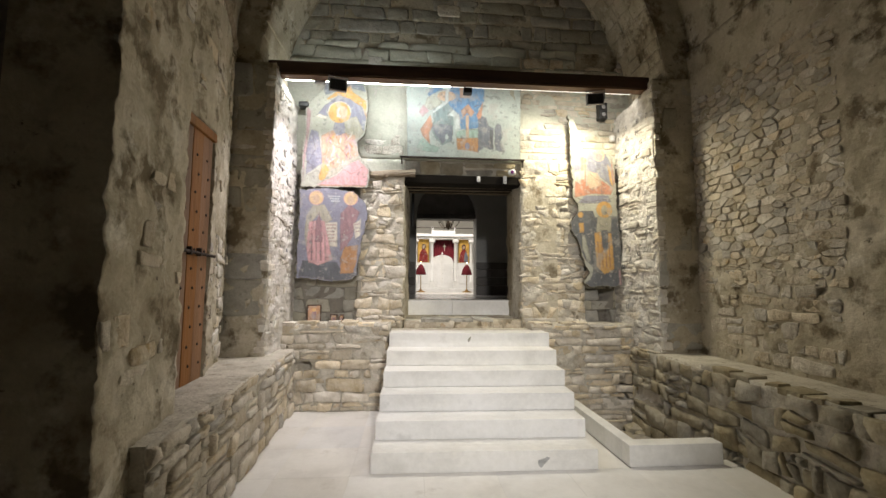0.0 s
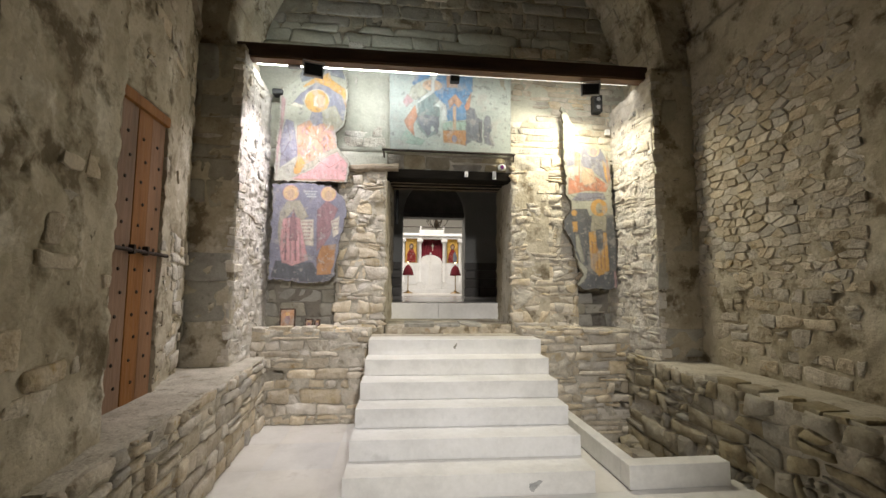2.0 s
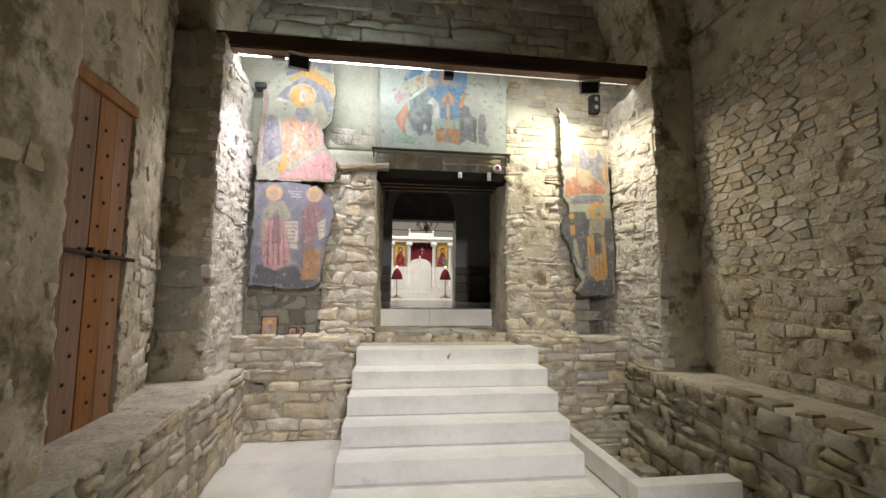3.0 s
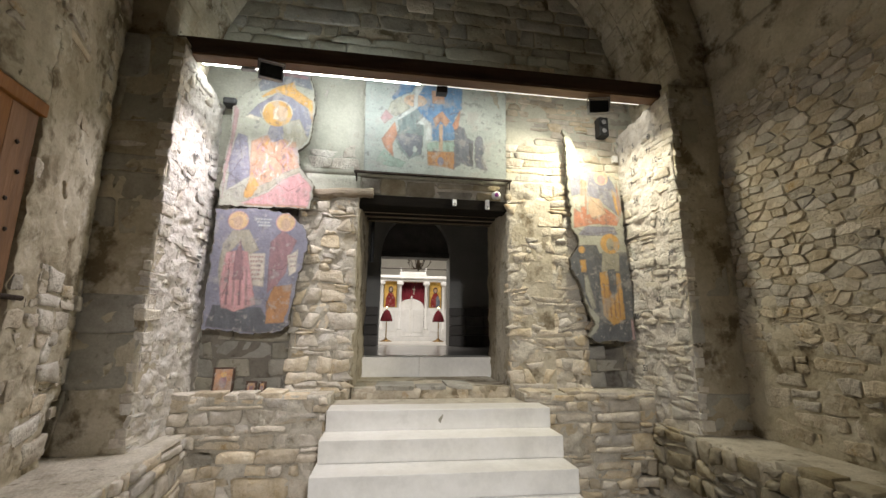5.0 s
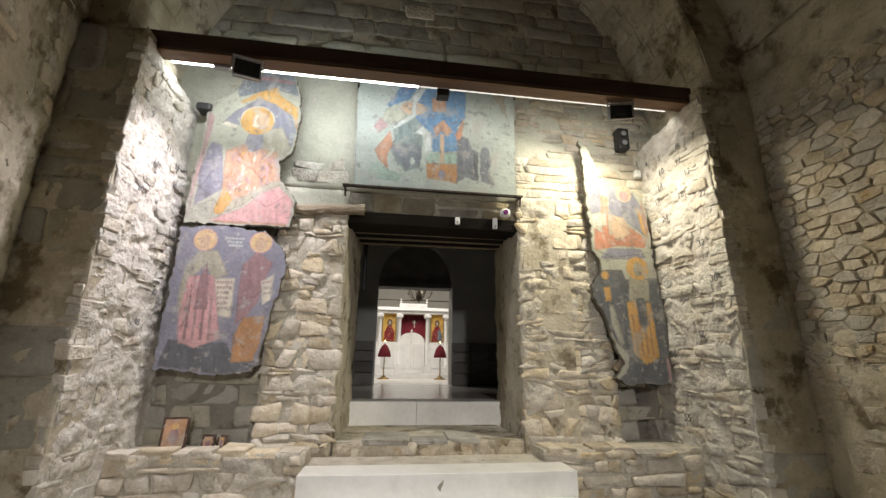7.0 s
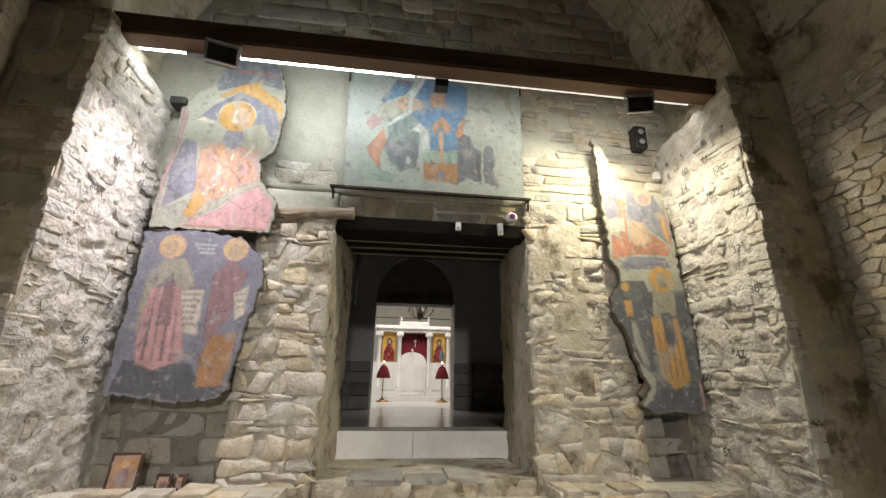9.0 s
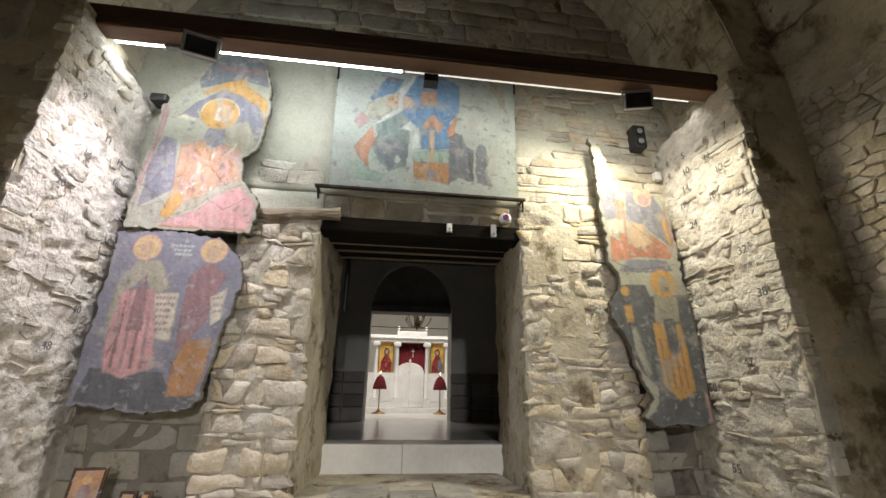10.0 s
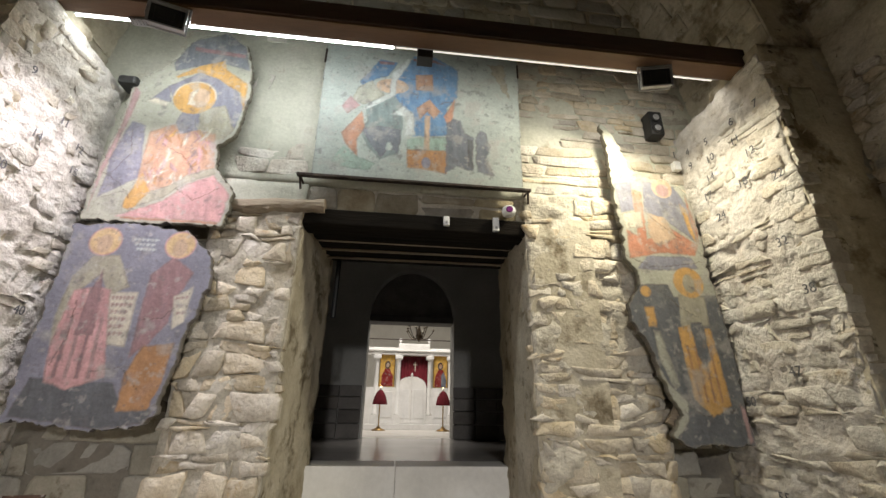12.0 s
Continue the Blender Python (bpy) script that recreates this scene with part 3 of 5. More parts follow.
def floodlight(at, aim, label):
    """A compact flood lamp: finned housing, glass in front, stirrup bracket up to the beam."""
    ob = thing("floodlight", label, "lamp", "lamps on the beam")
    ob.matrix_world = look(at, aim) @ Matrix.Scale(0.82, 4)
    part("housing", bar(-0.122, 0.122, -0.082, 0.082, -0.032, 0.022, bevel=0.014), GREYMETAL, ob)
    for z0, z1, name, note in ((-0.044, -0.030, "front_frame", "grey metal front frame"), (0.020, 0.036, "back_rim", "grey metal rim round the back")):
        bm = bar(-0.128, 0.128, 0.074, 0.088, z0, z1, bevel=0.004)
        block(bm, -0.128, 0.128, -0.088, -0.074, z0, z1, bevel=0.004)
        block(bm, -0.128, -0.114, -0.074, 0.074, z0, z1, bevel=0.004)
        block(bm, 0.114, 0.128, -0.074, 0.074, z0, z1, bevel=0.004)
        part(name, bm, GREYMETAL, ob, note)
    part("glass", bar(-0.112, 0.112, -0.072, 0.072, -0.0375, -0.0355), GREYMETAL, ob)
    part("back_plate", bar(-0.112, 0.112, -0.072, 0.072, 0.022, 0.026), BLACK, ob, "black sunken back plate")
    part("driver_cover", bar(-0.05, 0.05, -0.035, 0.035, 0.026, 0.034, bevel=0.004), BLACK, ob)
    for x in (-0.085, 0.085):
        part("fin", bar(x - 0.004, x + 0.004, -0.06, 0.06, 0.026, 0.032), BLACK, ob)
    bm = bar(-0.142, -0.132, -0.015, 0.11, -0.012, 0.012)
    block(bm, 0.132, 0.142, -0.015, 0.11, -0.012, 0.012)
    block(bm, -0.142, 0.142, 0.11, 0.118, -0.012, 0.012)
    part("bracket", bm, GREYMETAL, ob, "grey metal stirrup bracket")
    return ob


floodlight((-0.90, 4.885, 3.95), (-1.10, 5.60, 4.10), "slim grey floodlight with black back under the beam")
floodlight((2.34, 4.955, 3.945), (2.50, 5.60, 4.08), "slim grey floodlight with black back under the beam")

jb = thing("junction_box", "small grey ribbed driver box on the beam", "junction box")
part("box_body", bar(-1.21, -1.07, 4.99, 5.05, 4.03, 4.09, bevel=0.008), GREYMETAL, jb)
for k in range(6):
    part("rib", bar(-1.20 + 0.022 * k, -1.192 + 0.022 * k, 4.986, 5.03, 4.022, 4.03), GREYMETAL, jb)
sensor = thing("sensor_box", "small black box hung under the beam", "sensor")
part("box_body", bar(0.645, 0.755, 5.01, 5.10, 3.985, 4.054, bevel=0.006), BLACK, sensor)
tw = thing("twin_spotlight", "dark twin lens emergency lamp on the wall", "lamp")
part("box_body", bar(2.665, 2.785, 5.52, 5.64, 3.93, 4.17, bevel=0.012), BLACK, tw)
for z in (3.99, 4.10):
    part("lens", rod(bmesh.new(), (2.72, 5.505, z), (2.72, 5.53, z), 0.045, 0.05, 20), BLACK, tw, "round dark lens")
    part("reflector", rod(bmesh.new(), (2.72, 5.498, z), (2.72, 5.506, z), 0.022, 0.03, 16), GREYMETAL, tw)
sc = thing("security_camera", "small black camera mounted in the corner", "camera")
part("camera_body", bar(-1.52, -1.39, 5.46, 5.60, 3.92, 3.99, bevel=0.02), BLACK, sc)
part("mount", rod(bmesh.new(), (-1.50, 5.60, 3.97), (-1.50, 5.66, 3.98), 0.02), BLACK, sc)
wb = thing("wall_box", "small white plastic box on the side wall", "switch")
part("box_body", bar(2.845, 2.905, 5.57, 5.62, 3.63, 3.71, bevel=0.006), WHITEPLASTIC, wb)
dc = thing("dome_camera", "white dome camera with violet lens at the lintel", "camera")
part("dome", lathe([(0.045, -0.03), (0.052, 0.0), (0.045, 0.028), (0.02, 0.045)], 20, (1.39, 5.535, 3.11)), WHITEPLASTIC, dc, smooth=True)
VIOLET = mat("violet lens", [(0.16, 0.03, 0.16), (0.22, 0.05, 0.22)], 10, 50, 0.2, 0)
part("lens", rod(bmesh.new(), (1.385, 5.478, 3.105), (1.385, 5.492, 3.107), 0.022, 0.026, 16), VIOLET, dc, "violet lens")
part("arm", rod(bmesh.new(), (1.40, 5.55, 3.13), (1.43, 5.66, 3.15), 0.015), WHITEPLASTIC, dc)
for x, z0, z1, n, lb in ((0.93, 2.985, 3.055, "door_sensor", "small white sensor box on the dark lintel"), (1.30, 2.965, 3.07, "cable_cover", "short white cable cover on the dark lintel")):
    pb = thing(n, lb, "sensor")
    part("cover", bar(x - 0.022, x + 0.022, 5.565, 5.598, z0, z1, bevel=0.004), WHITEPLASTIC, pb)
    part("button", bar(x - 0.008, x + 0.008, 5.561, 5.566, z0 + 0.012, z0 + 0.03), GREYMETAL, pb)

old = thing("timber_tie", "dry split timber built into the wall beside the lintel", "beam")
bm = rod(bmesh.new(), (-0.58, 5.60, 3.055), (0.05, 5.59, 3.065), 0.055, 0.055, 14)
bmesh.ops.subdivide_edges(bm, edges=[e for e in bm.edges if abs(e.verts[0].co.x - e.verts[1].co.x) > 0.3], cuts=14)
for v in bm.verts:
    d = rough(v.co, 9.0, 3)
    v.co.y += 0.012 * d
    v.co.z += 0.02 * d + 0.012 * math.sin((v.co.x + 0.3) * 4)
part("timber", bm, OLDWOOD, old)

# rack that carries the painted panel
rack = thing("panel_rack", "black iron bar with hooks under the painted panel", "bracket")
part("shelf_bar", bar(-0.16, 1.56, 5.49, 5.53, 3.275, 3.292), IRON, rack)
for x in (-0.14, 1.54):
    part("hook", rod(bmesh.new(), (x, 5.51, 3.28), (x + 0.01, 5.55, 3.19), 0.008), IRON, rack)
    part("bracket_arm", rod(bmesh.new(), (x, 5.51, 3.283), (x, 5.66, 3.283), 0.008), IRON, rack)
for x, z in ((-0.085, 4.47), (1.515, 4.50)):
    h = thing("iron_hook", "bent iron hook holding the painted panel", "hook", "hooks at the panel")
    part("shank", rod(bmesh.new(), (x, 5.65, z), (x, 5.50, z), 0.007), IRON, h)
    part("claw", rod(bmesh.new(), (x, 5.50, z + 0.005), (x, 5.50, z - 0.13), 0.008), IRON, h)


# ---- frescoes ----
LAT = np.random.RandomState(4).rand(64, 64)


def field(x, z, f, octaves=4, seed=0):
    """Smooth noise in 0..1 over arrays of x and z."""
    out, amp, tot = 0.0, 1.0, 0.0
    for o in range(octaves):
        u, v = x * f + 7.3 * seed + 3.1 * o + 50, z * f + 4.7 * seed + 1.7 * o + 50
        i, j = np.floor(u).astype(int), np.floor(v).astype(int)
        p, q = u - i, v - j
        p, q = p * p * (3 - 2 * p), q * q * (3 - 2 * q)
        g = lambda m, n: LAT[m % 64, n % 64]
        out = out + amp * ((g(i, j) * (1 - p) + g(i + 1, j) * p) * (1 - q) + (g(i, j + 1) * (1 - p) + g(i + 1, j + 1) * p) * q)
        tot, amp, f = tot + amp, amp * 0.55, f * 2.07
    return out / tot


def inside(x, z, pts):
    """Signed distance to a closed outline, positive inside."""
    d = np.full(x.shape, 1e9)
    odd = np.zeros(x.shape, bool)
    for (ax, az), (bx, bz) in zip(pts, pts[1:] + pts[:1]):
        ex, ez = bx - ax, bz - az
        t = np.clip(((x - ax) * ex + (z - az) * ez) / (ex * ex + ez * ez + 1e-12), 0, 1)
        d = np.minimum(d, np.hypot(x - ax - t * ex, z - az - t * ez))
        if abs(ez) > 1e-9:
            odd ^= ((az > z) != (bz > z)) & (x < ex * (z - az) / ez + ax)
    return np.where(odd, d, -d)


COL = {
    "blue": (0.225, 0.225, 0.275), "navy": (0.12, 0.135, 0.18), "bright": (0.12, 0.26, 0.45), "ochre": (0.52, 0.31, 0.11), "pink": (0.52, 0.30, 0.30), "mauve": (0.40, 0.27, 0.27), "plum": (0.29, 0.18, 0.19),
    "flesh": (0.48, 0.35, 0.25), "orange": (0.40, 0.22, 0.11), "red": (0.44, 0.20, 0.13), "olive": (0.35, 0.33, 0.26), "grey": (0.37, 0.37, 0.31), "cream": (0.56, 0.52, 0.43), "white": (0.50, 0.54, 0.53),
    "dark": (0.12, 0.125, 0.135), "green": (0.28, 0.37, 0.32), "panel": (0.37, 0.41, 0.385), "teal": (0.185, 0.23, 0.23), "straw": (0.56, 0.41, 0.23), "slate": (0.18, 0.195, 0.22), "salmon": (0.46, 0.25, 0.17), "sky": (0.14, 0.25, 0.41), "peach": (0.43, 0.27, 0.19), "umber": (0.08, 0.055, 0.04),
}


def fresco_material():
    m = mat("faded fresco pigment on plaster", [(1, 1, 1), (1, 1, 1)], 9, 70, 0.92, 0.12, grain=0.13)
    nt = m.node_tree
    at = nt.nodes.new("ShaderNodeAttribute")
    at.attribute_name = "pigment"
    hsv = next(n for n in nt.nodes if n.bl_idname == "ShaderNodeHueSaturation")
    nt.links.new(at.outputs["Color"], hsv.inputs["Color"])
    return m


FRESCO = fresco_material()


class Fresco:
    """A plaster fragment: soft painted areas are laid one over another, then worn."""

    def __init__(self, name, label, outline, y, base, th=0.045, cell=0.006, ragged=0.014, category="fresco"):
        self.name, self.label, self.outline, self.y, self.th, self.cell, self.ragged, self.category = name, label, outline, y, th, cell, ragged, category
        self.base, self.areas = base, []

    def area(self, name, pigment, pts, step=0.0, amp=0.010):
        self.areas.append((name, pigment, pts, amp))

    def crack(self, pts, w=0.004):
        self.areas.append(("crack", "umber", pts, w))

    def done(self):
        xs, zs = [p[0] for p in self.outline], [p[1] for p in self.outline]
        c = self.cell
        nx, nz = int((max(xs) - min(xs) + 0.06) / c), int((max(zs) - min(zs) + 0.06) / c)
        gx, gz = np.meshgrid(min(xs) - 0.03 + c * np.arange(nx + 1), min(zs) - 0.03 + c * np.arange(nz + 1), indexing="ij")
        edge = inside(gx, gz, self.outline) + self.ragged * (2 * field(gx, gz, 22, 3, 1) - 1) * 1.6
        wx, wz = 2 * field(gx, gz, 30, 3, 2) - 1, 2 * field(gx, gz, 30, 3, 3) - 1
        col = np.empty(gx.shape + (3,))
        col[:] = COL[self.base]
        col *= (0.78 + 0.44 * field(gx, gz, 9, 5, 4))[..., None]
        X, Z, WX, WZ, ALL = gx, gz, wx, wz, col
        for k, (name, pig, pts, amp) in enumerate(self.areas):
            i0, i1 = np.clip([(min(p[0] for p in pts) - 0.05 - X[0, 0]) / c, (max(p[0] for p in pts) + 0.05 - X[0, 0]) / c], 0, nx + 1).astype(int)
            j0, j1 = np.clip([(min(p[1] for p in pts) - 0.05 - Z[0, 0]) / c, (max(p[1] for p in pts) + 0.05 - Z[0, 0]) / c], 0, nz + 1).astype(int)
            w = (slice(i0, i1), slice(j0, j1))
            gx, gz, wx, wz, col = X[w], Z[w], WX[w], WZ[w], ALL[w]
            if name == "crack":
                d = np.full(gx.shape, 1e9)
                px, pz = gx + 0.016 * wx, gz + 0.016 * wz
                for (ax, az), (bx, bz) in zip(pts, pts[1:]):
                    ex, ez = bx - ax, bz - az
                    t = np.clip(((px - ax) * ex + (pz - az) * ez) / (ex * ex + ez * ez), 0, 1)
                    d = np.minimum(d, np.hypot(px - ax - t * ex, pz - az - t * ez))
                al = np.clip(1 - d / (amp * (0.4 + 1.4 * field(gx, gz, 25, 2, 6))), 0, 1) * 0.8
                col += al[..., None] * (np.array(COL["umber"]) - col)
                continue
            sd = inside(gx + amp * wx, gz + amp * wz, pts)
            al = np.clip(0.5 + sd / 0.012, 0, 1) * np.clip(1.30 - 0.60 * field(gx, gz, 16, 4, 10 + k), 0, 1)
            fold = field(gx * 1.0 + 0.15 * gz, gz * 0.22, 34, 3, 20 + k)
            tone = np.array(COL[pig])[None, None, :] * (0.62 + 0.76 * (0.6 * fold + 0.4 * field(gx, gz, 12, 4, 40 + k)))[..., None]
            col += al[..., None] * (tone - col)
            if len(pts) < 20 and "letter" not in name:
                line = np.exp(-((sd - 0.004) / 0.0045) ** 2) * 0.45 * np.clip(2.2 * field(gx, gz, 18, 3, 60 + k) - 0.6, 0, 1)
                col += line[..., None] * (np.array((0.14, 0.11, 0.10)) - col)
        gx, gz, wx, wz, col = X, Z, WX, WZ, ALL
        for f, lo, s_, tint in ((7, 0.62, 4.0, (0.38, 0.365, 0.34)), (24, 0.66, 4.0, (0.42, 0.40, 0.37)), (15, 0.69, 4.0, (0.14, 0.13, 0.135)), (40, 0.68, 4.0, (0.16, 0.15, 0.15))):
            al = np.clip((field(gx, gz, f, 4, f) - lo) * s_, 0, 0.55)
            col += al[..., None] * (np.array(tint) - col)
        rim = np.clip(1 - edge / 0.008, 0, 1) * 0.5
        col += rim[..., None] * (np.array((0.22, 0.20, 0.17)) - col)
        keep = (edge[:-1, :-1] + edge[1:, :-1] + edge[1:, 1:] + edge[:-1, 1:]) > 0
        yy = self.y - 0.004 * field(gx, gz, 8, 3, 8) - 0.002 * field(gx, gz, 40, 2, 9)
        idx = np.full(gx.shape, -1)
        used = np.zeros(gx.shape, bool)
        for di in (0, 1):
            for dj in (0, 1):
                used[di:nx + di, dj:nz + dj] |= keep
        n = int(used.sum())
        idx[used] = np.arange(n)
        front = np.stack([gx[used] + 0.003 * wx[used], yy[used], gz[used] + 0.003 * wz[used]], 1)
        back = front.copy()
        back[:, 1] = self.y + self.th
        i, j = np.nonzero(keep)
        q = np.stack([idx[i, j], idx[i + 1, j], idx[i + 1, j + 1], idx[i, j + 1]], 1)
        pad = np.pad(keep, 1)
        sides = []
        for di, dj, a, b in ((0, -1, 0, 1), (1, 0, 1, 2), (0, 1, 2, 3), (-1, 0, 3, 0)):
            m = ~pad[i + 1 + di, j + 1 + dj]
            e = q[m]
            sides.append(np.stack([e[:, b], e[:, a], e[:, a] + n, e[:, b] + n], 1))
        faces = np.concatenate([q] + sides + [q[:, ::-1] + n])
        me = bpy.data.meshes.new(self.name)
        me.from_pydata(np.concatenate([front, back]).tolist(), [], faces.tolist())
        at = me.color_attributes.new("pigment", "FLOAT_COLOR", "POINT")
        rgba = np.ones((2 * n, 4))
        rgba[:n, :3] = np.clip(col[used], 0.01, 0.85)
        rgba[n:, :3] = (0.16, 0.14, 0.11)
        at.data.foreach_set("color", rgba.ravel())
        me.materials.append(FRESCO)
        ob = thing(self.name, self.label, self.category, "painted fragments on the wall" if self.category == "fresco" else "")
        new("painted_plaster", me).parent = ob
        cx, cz = sum(xs) / len(xs), sum(zs) / len(zs)
        inner = [(cx + (x - cx) * 0.9, cz + (z - cz) * 0.93) for x, z in self.outline]
        part("backing_board", sheet(inner, self.y + self.th, 0.02), OLDWOOD, ob, "thin wooden backing board")
        for fx, fz in ((-0.3, 0.3), (0.3, 0.3), (-0.3, -0.3), (0.3, -0.3)):
            px, pz = cx + fx * (max(xs) - min(xs)) * 0.6, cz + fz * (max(zs) - min(zs))
            part("wall_peg", rod(bmesh.new(), (px, self.y + self.th + 0.01, pz), (px, 5.80, pz), 0.010), IRON, ob, "iron wall peg")


f = Fresco("fresco", "detached fresco fragment of a haloed figure in rose and blue", [(-1.42, 3.95), (-1.20, 4.19), (-1.11, 4.43), (-0.87, 4.55), (-0.70, 4.42), (-0.63, 4.17), (-0.60, 3.87), (-0.64, 3.58), (-0.74, 3.46), (-0.71, 3.28), (-0.56, 3.09), (-0.58, 2.85), (-0.99, 2.84), (-1.45, 2.84), (-1.45, 3.2), (-1.43, 3.52)], 5.505, "grey")
f.area("dark_ground", "slate", [(-1.11, 4.42), (-0.87, 4.53), (-0.71, 4.41), (-0.64, 4.17), (-0.88, 4.23), (-1.17, 4.10), (-1.20, 4.18)])
f.area("red_band", "plum", [(-1.08, 4.36), (-0.70, 4.33), (-0.70, 4.29), (-1.08, 4.32)])
f.area("mandorla", "blue", [(-1.18, 3.96), (-0.99, 4.11), (-0.83, 4.10), (-0.61, 3.87), (-0.66, 3.58), (-0.82, 3.54), (-1.02, 3.72), (-1.16, 3.90)])
f.area("ochre_border", "ochre", [(-1.16, 4.05), (-1.01, 4.17), (-0.84, 4.25), (-0.81, 4.16), (-0.63, 4.04), (-0.62, 3.79), (-0.67, 3.95), (-0.85, 4.06), (-0.99, 4.11), (-1.14, 4.04)])
f.area("wing", "blue", [(-1.28, 3.82), (-1.18, 3.96), (-1.13, 3.81)])
f.area("wing_edge", "cream", [(-1.30, 3.80), (-1.25, 3.84), (-1.15, 3.80), (-1.16, 3.77)])
f.area("blue_drapery", "blue", [(-1.35, 3.62), (-1.25, 3.59), (-1.20, 3.28), (-1.19, 3.16), (-1.40, 3.00), (-1.39, 3.17), (-1.41, 3.30)])
f.area("grey_mantle", "olive", [(-0.92, 3.77), (-0.75, 3.82), (-0.65, 3.60), (-0.74, 3.48), (-0.89, 3.55)])
f.area("robe", "peach", [(-1.21, 3.54), (-1.06, 3.62), (-0.77, 3.56), (-0.72, 3.28), (-0.88, 3.21), (-1.01, 3.08), (-1.18, 3.04), (-1.20, 3.28)])
rr = random.Random(31)
for k in range(64):
    # short curved strokes of drapery
    x, z = rr.uniform(-1.18, -0.76), rr.uniform(3.10, 3.56)
    if z > 3.10 + 0.5 * max(0, x + 1.0):
        a = rr.uniform(0.9, 2.4)
        l, w, bend = rr.uniform(0.03, 0.08), rr.uniform(0.007, 0.016), rr.uniform(-0.03, 0.03)
        c_, s_ = math.cos(a), math.sin(a)
        pts = [(x + c_ * l * t - s_ * (bend * (1 - t * t) + w * (1 - t * t) * sd), z + s_ * l * t + c_ * (bend * (1 - t * t) + w * (1 - t * t) * sd)) for sd, ts in ((1, (-1, -0.4, 0.4, 1)), (-1, (0.6, 0, -0.6))) for t in ts]
        f.area("fold", rr.choice(("pink", "mauve", "mauve", "orange", "ochre", "cream", "salmon")), pts, 0.0, 0.006)
f.area("hem", "olive", [(-1.12, 3.05), (-0.98, 3.12), (-0.86, 3.22), (-0.73, 3.28), (-0.70, 3.23), (-0.88, 3.15), (-1.00, 3.02), (-1.18, 2.93)], 0.0, 0.008)
f.area("tunic", "blue", [(-1.06, 3.64), (-1.03, 3.76), (-0.95, 3.74), (-0.90, 3.58), (-1.01, 3.54)])
f.area("leg", "ochre", [(-1.24, 2.94), (-1.17, 3.20), (-1.09, 3.06), (-1.17, 2.92)])
f.area("grey_rock", "grey", [(-1.43, 2.87), (-1.40, 2.99), (-1.26, 3.06), (-1.21, 2.88)])
f.area("rose_cushion", "pink", [(-1.25, 2.87), (-0.99, 3.00), (-0.87, 3.14), (-0.71, 3.22), (-0.58, 3.08), (-0.60, 2.87)])
f.area("red_line", "red", [(-1.22, 2.868), (-0.62, 2.868), (-0.62, 2.855), (-1.22, 2.855)])
f.area("red_border", "mauve", [(-1.41, 3.52), (-1.41, 3.93), (-1.36, 3.87), (-1.37, 3.64), (-1.42, 3.16), (-1.43, 2.90), (-1.445, 3.26)])
f.area("halo", "ochre", disc(-0.98, 3.87, 0.15), 0.05, 0.004)
f.area("halo_rim", "cream", disc(-0.98, 3.87, 0.152)[:12] + disc(-0.98, 3.87, 0.143)[:12][::-1], 0.05, 0.0)
f.area("face", "flesh", disc(-0.95, 3.87, 0.075, 0.09), 0.03, 0.006)
f.area("worn_patch", "cream", [(-1.02, 3.80), (-1.01, 3.92), (-0.97, 3.95), (-0.99, 3.87), (-0.96, 3.80)], 0.02)
for c in ([(-1.10, 3.45), (-0.95, 3.36), (-0.80, 3.20)], [(-1.44, 3.2), (-1.30, 3.12), (-1.2, 3.0)], [(-0.93, 3.10), (-0.80, 3.02), (-0.66, 3.12)], [(-1.33, 3.55), (-1.28, 3.35), (-1.36, 3.2)]):
    f.crack(c)

f.done()

f = Fresco("fresco", "detached fresco fragment of two standing haloed figures", [(-1.46, 2.79), (-1.13, 2.82), (-0.78, 2.78), (-0.62, 2.66), (-0.57, 2.45), (-0.62, 2.27), (-0.66, 2.01), (-0.71, 1.78), (-0.70, 1.67), (-0.75, 1.62), (-0.99, 1.59), (-1.22, 1.62), (-1.47, 1.64), (-1.47, 1.95), (-1.46, 2.45)], 5.50, "blue")
f.area("ground_band", "dark", [(-1.45, 1.66), (-1.40, 1.86), (-0.97, 1.84), (-0.91, 1.75), (-0.72, 1.70), (-0.74, 1.63), (-0.99, 1.60), (-1.22, 1.63)])
f.area("cloak", "olive", [(-1.37, 2.45), (-1.29, 2.59), (-1.14, 2.60), (-1.03, 2.40), (-1.14, 2.33), (-1.21, 2.48), (-1.30, 2.37), (-1.36, 2.03), (-1.39, 2.2)])
f.area("robe", "pink", [(-1.33, 2.37), (-1.24, 2.39), (-1.13, 2.38), (-1.02, 1.87), (-1.20, 1.80), (-1.33, 1.84), (-1.36, 2.05)])
for k in range(4):
    f.area("fold", "mauve" if k % 2 else "plum", [(-1.30 + 0.055 * k, 2.20), (-1.285 + 0.055 * k, 2.22), (-1.275 + 0.06 * k, 1.86), (-1.295 + 0.06 * k, 1.86)], 0.03, 0.008)
f.area("stole", "plum", [(-1.25, 2.33), (-1.21, 2.51), (-1.17, 2.29), (-1.15, 2.10), (-1.25, 2.10)])
f.area("scroll", "cream", [(-1.13, 2.36), (-0.97, 2.37), (-0.96, 2.04), (-1.06, 2.05)], 0.04, 0.005)
rr = random.Random(8)


